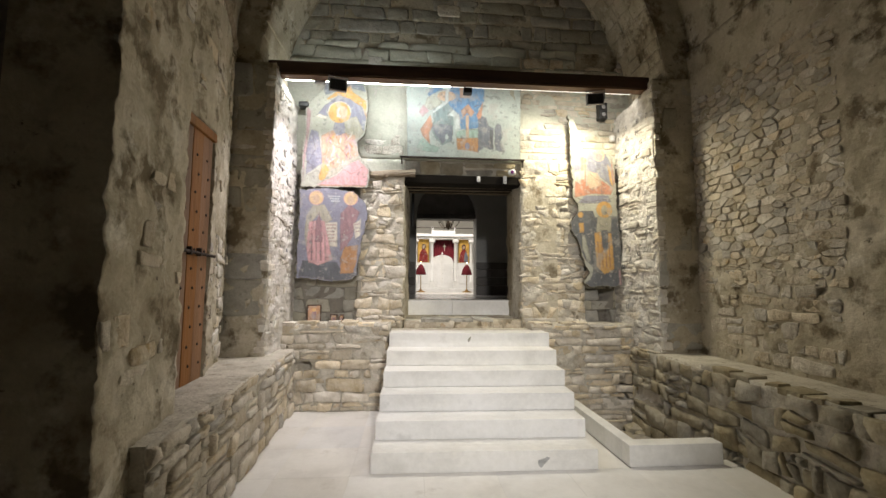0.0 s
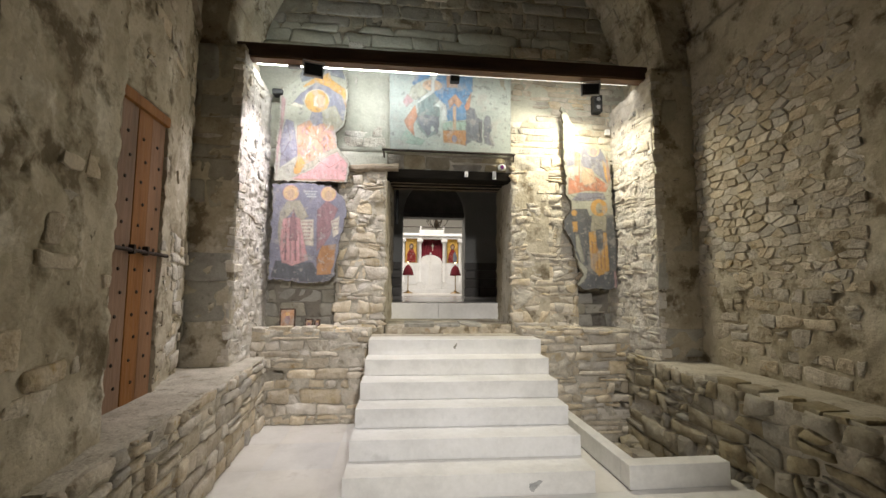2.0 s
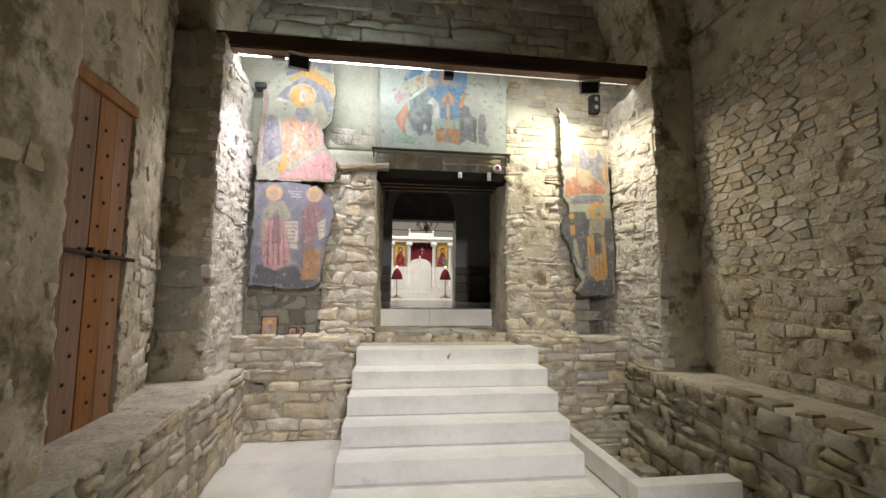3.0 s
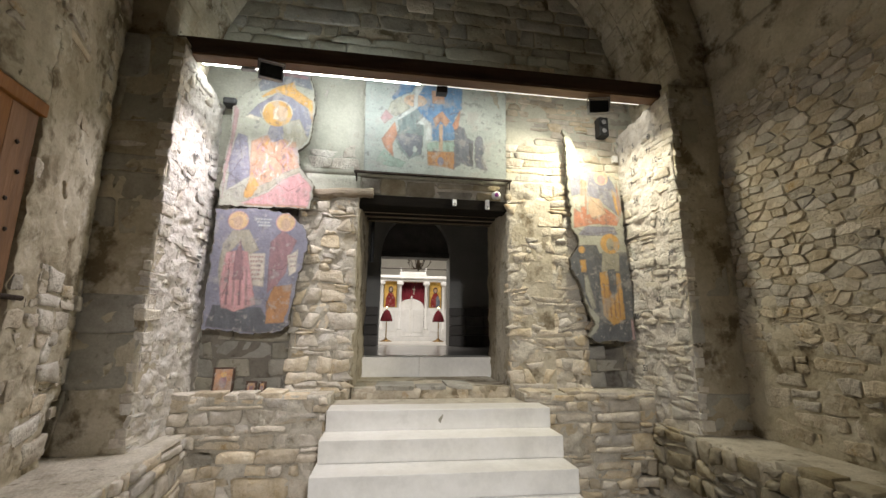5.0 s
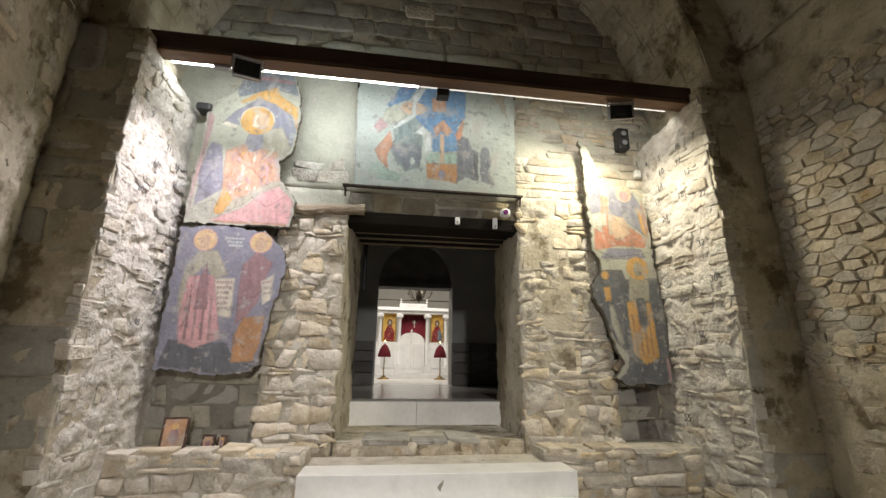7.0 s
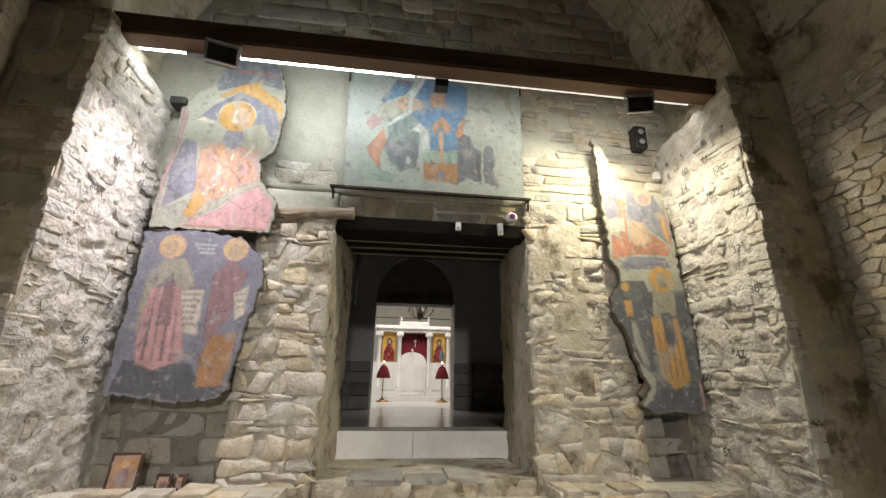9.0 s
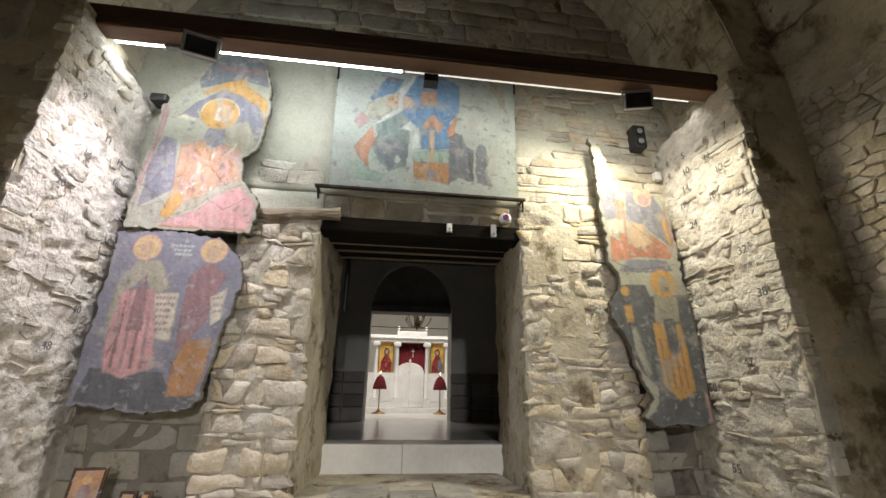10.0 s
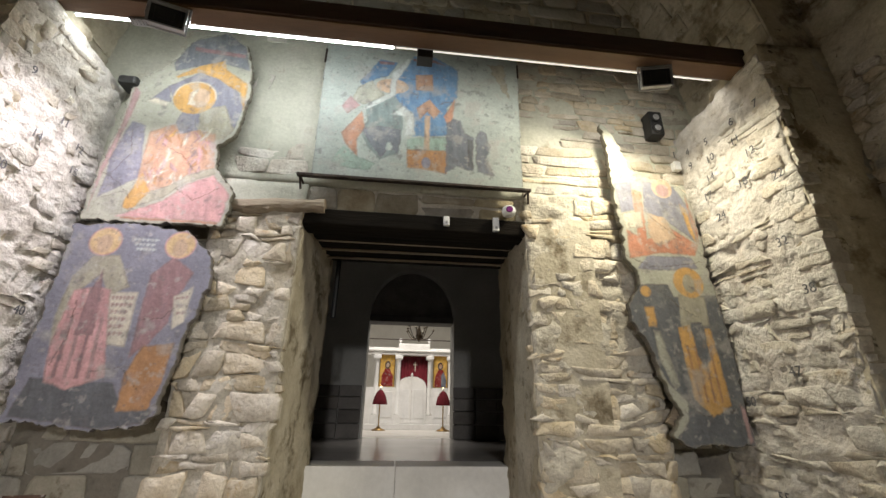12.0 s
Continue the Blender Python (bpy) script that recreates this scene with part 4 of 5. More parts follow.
def lettering(x0, x1, z, h, slope, pigment):
    """One line of strokes the size of small letters."""
    x = x0
    while x < x1 - 0.010:
        w = rr.uniform(0.012, 0.022)
        zz = z + slope * (x - x0)
        f.area("letter", pigment, [(x, zz), (x + 0.007, zz + 0.001), (x + 0.007, zz + h), (x, zz + h)], 0.0, 0.002)
        f.area("letter", pigment, [(x, zz + h * rr.choice((0.0, 0.4, 0.75))), (x + w, zz + h * 0.45), (x + w, zz + h * 0.45 + 0.007), (x, zz + h * 0.75)], 0.0, 0.002)
        x += w + 0.008


for k in range(6):
    lettering(-1.108 + 0.008 * k, -0.985, 2.318 - 0.043 * k, 0.022, 0.03, "plum")
f.area("mantle", "plum", [(-0.93, 2.48), (-0.82, 2.61), (-0.68, 2.51), (-0.74, 2.35), (-0.76, 2.19), (-0.83, 2.07), (-0.92, 1.98), (-0.93, 2.21)])
f.area("orange_robe", "orange", [(-0.86, 2.05), (-0.69, 2.07), (-0.71, 1.85), (-0.75, 1.70), (-0.91, 1.69), (-0.92, 1.89)])
f.area("scroll", "cream", [(-0.76, 2.35), (-0.66, 2.42), (-0.67, 2.20), (-0.73, 2.15)], 0.03, 0.008)
f.area("halo_rim", "pink", disc(-1.25, 2.69, 0.098), 0.05, 0.003)
f.area("halo", "straw", disc(-1.25, 2.69, 0.090), 0.05, 0.004)
f.area("face", "flesh", disc(-1.25, 2.675, 0.045, 0.062), 0.03, 0.005)
f.area("halo_rim", "pink", disc(-0.80, 2.69, 0.095), 0.05, 0.003)
f.area("halo", "straw", disc(-0.80, 2.69, 0.087), 0.05, 0.004)
f.area("face", "flesh", disc(-0.80, 2.67, 0.045, 0.06), 0.03, 0.005)
for k in range(3):
    lettering(-0.745 + 0.012 * k, -0.68, 2.33 - 0.045 * k, 0.018, 0.2, "plum")
for k in range(3):
    lettering(-1.085 + 0.015 * k, -0.945, 2.705 - 0.032 * k, 0.016, 0.0, "white")
for c in ([(-1.3, 2.3), (-1.28, 2.1), (-1.33, 1.9)], [(-0.9, 2.2), (-0.8, 2.22), (-0.72, 2.3)], [(-1.1, 1.9), (-0.95, 1.93), (-0.82, 1.8)]):
    f.crack(c)

f.done()

f = Fresco("fresco", "tall narrow detached fresco fragment with ochre robed figure", [(2.19, 3.97), (2.27, 3.88), (2.36, 3.62), (2.40, 3.46), (2.68, 3.46), (2.82, 3.36), (2.85, 3.06), (2.86, 2.85), (2.86, 2.69), (2.88, 2.51), (2.89, 2.21), (2.90, 1.94), (2.90, 1.55), (2.46, 1.54), (2.35, 1.60), (2.45, 1.72), (2.38, 1.88), (2.30, 2.18), (2.21, 2.32), (2.21, 2.44), (2.32, 2.59), (2.30, 2.68), (2.23, 2.79), (2.24, 3.02), (2.21, 3.28), (2.22, 3.6)], 5.49, "grey")
f.area("blue_ground", "blue", [(2.23, 3.39), (2.37, 3.42), (2.36, 3.17), (2.25, 3.14)])
f.area("blue_ground", "blue", [(2.46, 3.44), (2.72, 3.40), (2.81, 3.23), (2.82, 2.92), (2.73, 3.00), (2.57, 3.12), (2.44, 3.16)])
f.area("orange_column", "red", [(2.37, 3.35), (2.44, 3.33), (2.42, 2.91), (2.35, 2.93)])
f.area("red_drapery", "red", [(2.27, 3.00), (2.41, 2.93), (2.64, 3.03), (2.82, 2.91), (2.78, 2.82), (2.51, 2.83), (2.26, 2.77)])
f.area("flesh_drapery", "flesh", [(2.46, 3.15), (2.60, 3.12), (2.66, 2.96), (2.50, 2.88), (2.44, 2.98)])
f.area("white_patch", "cream", [(2.26, 3.14), (2.41, 3.16), (2.41, 3.03), (2.27, 3.01)], 0.05, 0.003)
f.area("ochre_ray", "ochre", [(2.74, 3.25), (2.79, 3.20), (2.82, 2.91), (2.77, 3.02)])
f.area("red_border", "red", [(2.80, 3.33), (2.845, 3.04), (2.83, 2.92), (2.80, 3.18)])
f.area("blue_band", "blue", [(2.31, 2.70), (2.40, 2.80), (2.74, 2.81), (2.78, 2.72), (2.48, 2.69)])
f.area("dark_ground", "dark", [(2.16, 2.36), (2.30, 2.58), (2.51, 2.59), (2.55, 2.50), (2.95, 2.53), (2.95, 2.19), (2.95, 1.69), (2.95, 1.5), (2.30, 1.5), (2.48, 1.68), (2.50, 1.80), (2.40, 1.90), (2.30, 2.10), (2.20, 2.25)])
f.area("olive_tunic", "olive", [(2.58, 2.52), (2.78, 2.51), (2.77, 2.30), (2.56, 2.29)])
f.area("ochre_robe", "ochre", [(2.53, 2.28), (2.62, 2.30), (2.65, 2.06), (2.73, 2.28), (2.77, 2.28), (2.79, 2.07), (2.80, 1.78), (2.66, 1.71), (2.55, 1.82)])
for k in range(4):
    f.area("fold", "orange", [(2.565 + 0.055 * k, 2.16), (2.58 + 0.055 * k, 2.16), (2.60 + 0.05 * k, 1.80), (2.585 + 0.05 * k, 1.80)], 0.03, 0.006)
f.area("dark_stole", "dark", [(2.63, 2.32), (2.72, 2.32), (2.73, 2.08), (2.68, 2.02), (2.64, 2.10)])
f.area("grey_staff", "grey", [(2.35, 2.26), (2.39, 2.25), (2.47, 1.90), (2.43, 1.88), (2.36, 2.06)])
f.area("book", "ochre", [(2.31, 2.42), (2.38, 2.42), (2.38, 2.28), (2.32, 2.28)])
f.area("halo", "ochre", disc(2.68, 2.61, 0.115), 0.05, 0.006)
f.area("face", "olive", disc(2.68, 2.60, 0.045, 0.07), 0.03, 0.006)
f.area("halo", "ochre", disc(2.34, 2.53, 0.04), 0.03, 0.004)
f.area("halo", "flesh", disc(2.62, 3.38, 0.085), 0.05, 0.006)
f.area("face", "mauve", disc(2.62, 3.36, 0.055), 0.05, 0.006)
f.area("red_border", "mauve", [(2.86, 1.80), (2.895, 1.75), (2.895, 1.57), (2.87, 1.56)])
for c in ([(2.24, 2.79), (2.4, 2.72), (2.6, 2.73), (2.85, 2.78)], [(2.40, 3.2), (2.5, 3.1), (2.7, 2.95)], [(2.5, 2.5), (2.58, 2.42), (2.7, 2.36)], [(2.48, 1.78), (2.6, 1.72), (2.8, 1.74), (2.89, 1.8)]):
    f.crack(c)

f.done()

f = Fresco("painted_panel", "pale green panel with blue and orange fresco remains above the door", [(-0.06, 3.29), (1.50, 3.29), (1.52, 4.57), (-0.09, 4.54)], 5.51, "panel", 0.03, 0.007, 0.0, "painted panel")
f.area("dark_figure", "teal", [(0.27, 3.93), (0.35, 4.03), (0.46, 4.08), (0.55, 4.07), (0.57, 3.78), (0.55, 3.52), (0.49, 3.50), (0.41, 3.46), (0.32, 3.56), (0.24, 3.72), (0.30, 3.80)])
f.area("tunic_shade", "slate", [(0.25, 3.72), (0.40, 3.76), (0.56, 3.74), (0.55, 3.53), (0.48, 3.56), (0.42, 3.48)], 0.0, 0.014)
f.area("worn_loss", "panel", disc(0.475, 3.58, 0.022, 0.035), 0.0, 0.012)
f.area("blue_cap", "sky", [(0.21, 4.17), (0.35, 4.43), (0.50, 4.41), (0.43, 4.26), (0.32, 4.21), (0.27, 4.11)])
f.area("grey_cloak", "grey", [(0.20, 4.12), (0.30, 4.20), (0.42, 4.05), (0.25, 3.95), (0.16, 4.0)])
f.area("blue_dome", "sky", [(0.45, 4.18), (0.63, 4.50), (0.81, 4.51), (1.00, 4.39), (1.00, 4.10), (0.91, 3.99), (0.94, 3.72), (0.65, 3.69), (0.57, 3.95), (0.50, 4.05)])
f.area("red_stripe", "plum", [(0.62, 4.47), (0.80, 4.48), (0.90, 4.43), (0.80, 4.45), (0.63, 4.445)], 0.03, 0.004)
f.area("red_stripe", "plum", [(0.34, 4.41), (0.47, 4.41), (0.47, 4.385), (0.36, 4.38)], 0.03, 0.004)
f.area("ochre_oval", "flesh", disc(0.47, 4.16, 0.13, 0.075), 0.04, 0.006)
f.area("ochre_square", "peach", [(0.65, 4.30), (0.79, 4.32), (0.80, 4.15), (0.66, 4.14)], 0.05, 0.002)
f.area("white_loss", "white", [(0.20, 3.87), (0.40, 4.05), (0.45, 4.10), (0.46, 4.29), (0.58, 4.46), (0.62, 4.47), (0.50, 4.21), (0.50, 4.07), (0.30, 3.92)])
f.area("orange_robe", "salmon", [(0.11, 3.67), (0.25, 3.89), (0.28, 3.74), (0.23, 3.61), (0.25, 3.47), (0.15, 3.58)])
f.area("red_patch", "mauve", [(0.09, 3.92), (0.15, 4.03), (0.23, 3.94), (0.14, 3.85)])
f.area("green_ground", "green", [(0.06, 3.42), (0.14, 3.56), (0.24, 3.48), (0.38, 3.42), (0.34, 3.36), (0.10, 3.37)])
f.area("white_sleeve", "white", [(0.47, 3.88), (0.57, 3.97), (0.65, 3.90), (0.67, 3.70), (0.59, 3.69), (0.60, 3.87)])
f.area("orange_cape", "peach", [(0.67, 3.96), (0.77, 4.06), (0.86, 3.95), (0.81, 3.87), (0.76, 3.94), (0.70, 3.86)])
f.area("red_curtain", "salmon", [(0.89, 3.90), (0.98, 4.09), (0.97, 3.97), (0.94, 3.78)])
f.area("green_cloth", "green", [(0.61, 3.67), (0.92, 3.71), (0.93, 3.58), (0.61, 3.56)])
f.area("orange_table", "orange", [(0.61, 3.57), (0.93, 3.58), (0.92, 3.38), (0.62, 3.41)])
f.area("table_niche", "blue", disc(0.76, 3.46, 0.035, 0.05), 0.03, 0.003)
f.area("table_leg", "flesh", [(0.74, 3.90), (0.78, 3.90), (0.78, 3.58), (0.74, 3.58)])
f.area("dark_building", "slate", [(0.91, 3.84), (0.96, 3.89), (1.02, 3.88), (1.06, 3.76), (1.13, 3.73), (1.12, 3.42), (1.06, 3.43), (0.99, 3.45), (0.91, 3.38)], 0.0, 0.016)
f.area("dark_building", "slate", [(1.14, 3.74), (1.18, 3.79), (1.23, 3.78), (1.26, 3.65), (1.23, 3.56), (1.24, 3.49), (1.29, 3.39), (1.15, 3.41)], 0.0, 0.016)
f.area("dark_building", "dark", [(1.08, 3.70), (1.12, 3.70), (1.12, 3.44), (1.08, 3.46)], 0.0, 0.012)
f.area("brown_stain", "olive", [(1.26, 4.48), (1.40, 4.50), (1.41, 4.30), (1.44, 4.12), (1.38, 4.22), (1.32, 4.34)], 0.0, 0.03)

f.done()

# ---- wooden door in the side wall ----
A, B = Vector((-1.70, 2.82, 0)), Vector((-1.755, 3.76, 0))
DU = (B - A).normalized()
DW = -DU.cross(Vector((0, 0, 1)))
DM = Matrix(((DU.x, DW.x, 0, A.x), (DU.y, DW.y, 0, A.y), (0, 0, 1, 0.76), (0, 0, 0, 1)))
door = thing("door_1", "closed reddish plank door studded with iron nails", "door")
door["kind"] = "structure"
door.matrix_world = DM
xs = [-0.02, 0.17, 0.36, 0.56, 0.74, 0.93]
for k, (x0, x1) in enumerate(zip(xs, xs[1:])):
    plank = part("plank", bar(x0 + 0.003, x1 - 0.003, 0.015 - 0.003 * (k % 2), 0.07, 0.0, 2.05, bevel=0.004), DOORWOOD, door)
    for r in range(12):
        part("nail", lathe([(0.013, 0.0), (0.010, 0.006), (0.003, 0.009)], 8, (0, 0, 0)), IRON, plank, "iron nail head").matrix_local = Matrix.Translation(((x0 + x1) / 2 + 0.02 * (-1) ** r, 0.012, 0.14 + 0.155 * r)) @ Matrix.Rotation(math.pi / 2, 4, "X")
part("head_board", bar(-0.02, 0.95, -0.01, 0.08, 2.052, 2.13, bevel=0.006), DOORWOOD, door, "plain wooden head board")
part("bolt_bar", rod(bmesh.new(), (-0.02, -0.006, 1.06), (1.02, -0.012, 1.035), 0.014), IRON, door, "rusted sliding bolt")
for x in (0.08, 0.55, 0.72):
    part("staple", bar(x - 0.012, x + 0.012, -0.026, 0.012, 1.02, 1.085, bevel=0.004), IRON, door)

# old timber set into the side wall
wt = thing("wall_timber", "weathered brown timber set into the plaster wall", "beam")
tm = bmesh.new()
rod(tm, (-1.79, 3.80, 4.28), (-2.03, 4.66, 4.24), 0.055, 0.05, 10)
for v in tm.verts:
    v.co += Vector((0, 0, 0.02 * rough(v.co, 9, 2)))
part("timber", tm, OLDWOOD, wt)

# ---- icons on the ledge ----
def small_icon(x0, x1, z, h, y, lean, label, turn=0.0):
    ob = thing("small_icon", label, "icon", "icons on the ledge")
    ob.matrix_world = pose((x0 + x1) / 2, y, z, -lean, 0, turn)
    w = (x1 - x0) / 2
    part("board", bar(-w, w, 0.0, 0.018, 0.0, h, bevel=0.003), PIG["umber"], ob)
    part("picture", bar(-w + 0.018, w - 0.018, -0.003, 0.004, 0.018, h - 0.018), PIG["orange"], ob)
    part("figure", sheet(jag(disc(0, h * 0.42, w * 0.34, h * 0.24), 0.02, 0.003), -0.006, 0.004), PIG["plum"], ob)
    part("halo", sheet(disc(0, h * 0.70, w * 0.27), -0.008, 0.003), PIG["ochre"], ob)


small_icon(-1.315, -1.135, 1.068, 0.225, 5.46, 10, "small dark framed icon leaning on the ledge", 8)
small_icon(-1.02, -0.925, 1.068, 0.105, 5.44, 12, "small pale gilt icon leaning on the ledge")
small_icon(-0.915, -0.845, 1.068, 0.10, 5.445, 12, "small pale gilt icon leaning on the ledge", -6)

# ---- chancel screen ----
screen = thing("chancel_screen", "white marble chancel screen with columns and cornice", "screen")
for x0, x1 in ((-0.55, 0.70), (1.47, 3.0)):
    part("plinth", bar(x0, x1, 13.95, 14.12, 1.43, 2.28, bevel=0.01), MARBLE, screen)
for x0, x1 in ((0.27, 0.60), (1.66, 1.96)):
    part("carved_panel", bar(x0, x1, 13.93, 13.96, 1.58, 2.18, bevel=0.012), MARBLE, screen)
for x in (0.17, 0.725, 1.53, 2.07):
    col = part("column", lathe([(0.075, 0), (0.075, 0.04), (0.055, 0.06), (0.05, 1.30), (0.07, 1.34), (0.08, 1.42), (0.085, 1.46)], 16, (x, 13.98, 1.63)), MARBLE, screen, smooth=True)
    part("capital", bar(x - 0.1, x + 0.1, 13.88, 14.08, 2.98, 3.08, bevel=0.02), MARBLE, screen)
    part("base", bar(x - 0.09, x + 0.09, 13.89, 14.07, 1.43, 1.63, bevel=0.01), MARBLE, screen)
part("cornice", bar(-0.55, 0.70, 13.90, 14.12, 3.085, 3.27, bevel=0.02), MARBLE, screen)
part("cornice", bar(1.52, 3.0, 13.90, 14.12, 3.085, 3.27, bevel=0.02), MARBLE, screen)
part("cornice_moulding", bar(-0.55, 3.0, 13.86, 13.90, 3.17, 3.21, bevel=0.01), MARBLE, screen)
part("pediment", bar(0.70, 1.52, 13.90, 14.12, 3.085, 3.38, bevel=0.015), MARBLE, screen)
for x in (0.74, 1.50):
    part("finial", lathe([(0.03, 0), (0.02, 0.05), (0.045, 0.09), (0.02, 0.14)], 12, (x, 13.98, 3.38)), MARBLE, screen, smooth=True)
gate = thing("sanctuary_gate", "pale marble double gate with an arched top", "gate")
for s0, s1 in ((0.71, 1.08), (1.084, 1.46)):
    pts = [(s0, 1.44), (s1, 1.44)] + [(x, 2.30 + 0.26 * math.sqrt(max(0.0, 1 - ((x - 1.082) / 0.38) ** 2))) for x in [s1 + (s0 - s1) * k / 10 for k in range(11)]]
    leaf = part("leaf", sheet(pts, 13.99, 0.05), MARBLE, gate)
    part("leaf_panel", bar(s0 + 0.06, s1 - 0.06, 13.975, 13.992, 1.56, 2.25, bevel=0.01), MARBLE, leaf)
part("finial", lathe([(0.02, 0), (0.035, 0.04), (0.012, 0.09)], 12, (1.082, 14.01, 2.56)), MARBLE, gate, smooth=True)
curt = thing("curtain", "crimson velvet curtain with a pale cross above the gate", "curtain")
bm = bmesh.new()
cols = []
for k in range(41):
    x = 0.74 + 0.78 * k / 40
    y = 14.09 + 0.018 * math.sin(k * 1.3)
    cols.append((bm.verts.new((x, y, 1.45)), bm.verts.new((x, y, 3.09))))
for a, b in zip(cols, cols[1:]):
    bm.faces.new((a[0], b[0], b[1], a[1]))
cl = part("cloth", bm, VELVET, curt, smooth=True)
cl.modifiers.new("thick", "SOLIDIFY").thickness = 0.006
bm = bar(1.145, 1.165, 14.055, 14.065, 2.70, 2.93)
block(bm, 1.10, 1.21, 14.054, 14.064, 2.85, 2.87)
part("cross", bm, PIG["cream"], curt, "pale embroidered cross")
part("rail", rod(bmesh.new(), (0.72, 14.09, 3.08), (1.54, 14.09, 3.08), 0.012), BRASS, curt)


def big_icon(x0, x1, label, robe, cloak, dx):
    ob = thing("large_icon", label, "icon", "icons in the screen")
    part("board", bar(x0, x1, 13.99, 14.03, 2.30, 3.085, bevel=0.004), PIG["gold"], ob)
    part("frame_moulding", bar(x0, x0 + 0.02, 13.97, 13.99, 2.30, 3.085), BRASS, ob)
    part("frame_moulding", bar(x1 - 0.02, x1, 13.97, 13.99, 2.30, 3.085), BRASS, ob)
    c = (x0 + x1) / 2 + dx
    part("robe", sheet(jag([(c - 0.15, 2.31), (c - 0.14, 2.55), (c - 0.06, 2.74), (c + 0.06, 2.74), (c + 0.14, 2.55), (c + 0.15, 2.31)], 0.06, 0.01), 13.984, 0.006), PIG[robe], ob)
    part("cloak", sheet(jag([(c + 0.02, 2.31), (c + 0.03, 2.6), (c + 0.08, 2.70), (c + 0.14, 2.52), (c + 0.15, 2.31)], 0.06, 0.01), 13.981, 0.003), PIG[cloak], ob)
    part("hair", sheet(disc(c, 2.83, 0.072, 0.10), 13.982, 0.008), PIG["umber"], ob)
    part("face", sheet(disc(c, 2.825, 0.04, 0.06), 13.978, 0.004), PIG["orange"], ob)


big_icon(0.235, 0.635, "gold ground icon of a red robed figure", "crimson", "crimson", 0.01)
big_icon(1.62, 2.005, "gold ground icon of a bearded figure in red and blue", "crimson", "navy", 0.0)


def candle_stand(x):
    ob = thing("candle_stand", "brass candle stand under a crimson velvet cover", "candle stand", "stands before the screen")
    part("base", lathe([(0.16, 0), (0.15, 0.02), (0.06, 0.05), (0.02, 0.10)], 18, (x, 13.0, 1.312)), BRASS, ob, smooth=True)
    part("pole", rod(bmesh.new(), (x, 13.0, 1.40), (x, 13.0, 1.95), 0.014), BRASS, ob)
    part("cover", lathe([(0.17, 1.86 - 1.312), (0.165, 1.90 - 1.312), (0.13, 2.03 - 1.312), (0.08, 2.13 - 1.312), (0.02, 2.18 - 1.312)], 18, (x, 13.0, 1.312)), VELVET, ob, "crimson velvet cover", smooth=True)
    part("candle", rod(bmesh.new(), (x, 13.0, 2.17), (x, 13.0, 2.22), 0.012), PIG["cream"], ob)
    part("flame", lathe([(0.004, 0), (0.012, 0.02), (0.002, 0.05)], 10, (x, 13.0, 2.222)), FLAME, ob, "small lit flame", smooth=True)


candle_stand(0.33)
candle_stand(1.78)
# Its backlit look is put into the metal's dark colour.
ch = thing("chandelier", "chandelier with curved candle arms, silhouette shade in its dark brass", "chandelier")
cx, cy, cz = 1.14, 12.5, 3.36
part("stem", lathe([(0.015, 0.5), (0.03, 0.30), (0.02, 0.2), (0.06, 0.05), (0.08, -0.02), (0.03, -0.10), (0.01, -0.15)][::-1], 14, (cx, cy, cz)), BRASS_SHADE, ch, smooth=True)
part("chain", rod(bmesh.new(), (cx, cy, cz + 0.48), (cx, cy, 6.5), 0.006), BRASS_SHADE, ch)
for k in range(10):
    t = 2 * math.pi * k / 10
    rr, zt = ((0.33, 0.12), (0.22, 0.22))[k % 2]
    bm = bmesh.new()
    last = None
    for i in range(7):
        q = i / 6
        p = Vector((cx + rr * q * math.cos(t), cy + rr * q * math.sin(t), cz - 0.02 - 0.09 * math.sin(q * math.pi) + zt * q * q))
        if last:
            rod(bm, last, p, 0.009, seg=6)
        last = p
    arm = part("arm", bm, BRASS_SHADE, ch)
    part("cup", lathe([(0.012, 0), (0.03, 0.015), (0.028, 0.025)], 10, tuple(last)), BRASS_SHADE, arm)
    part("bulb", lathe([(0.012, 0.025), (0.016, 0.05), (0.012, 0.085), (0.003, 0.11)], 10, tuple(last)), PIG["cream"], arm)
tr = thing("tie_rod", "thin dark iron tie rod across the nave", "rod")
part("rod_bar", rod(bmesh.new(), (-3.5, 13.6, 3.43), (5.5, 13.6, 3.43), 0.014), IRON, tr)
pp = thing("drain_pipe", "black plastic pipe beside the doorway reveal", "pipe")
part("pipe_run", rod(bmesh.new(), (0.03, 6.66, 2.50), (0.03, 6.66, 3.10), 0.022), BLACK, pp)

# ---- charcoal numbers on the side walls ----
def written(txt, m, size, parent):
    cu = bpy.data.curves.new("number", "FONT")
    cu.body, cu.size, cu.extrude, cu.align_x = txt, size, 0.001, "CENTER"
    tmp = bpy.data.objects.new("tmp", cu)
    scene.collection.objects.link(tmp)
    bpy.context.view_layer.update()
    me = bpy.data.meshes.new_from_object(tmp)
    bpy.data.objects.remove(tmp)
    me.materials.clear()
    me.materials.append(CHALKMARK)
    ob = new("number", me)
    ob.parent = parent
    ob.matrix_world = m
    ob["label"] = "grey charcoal number"


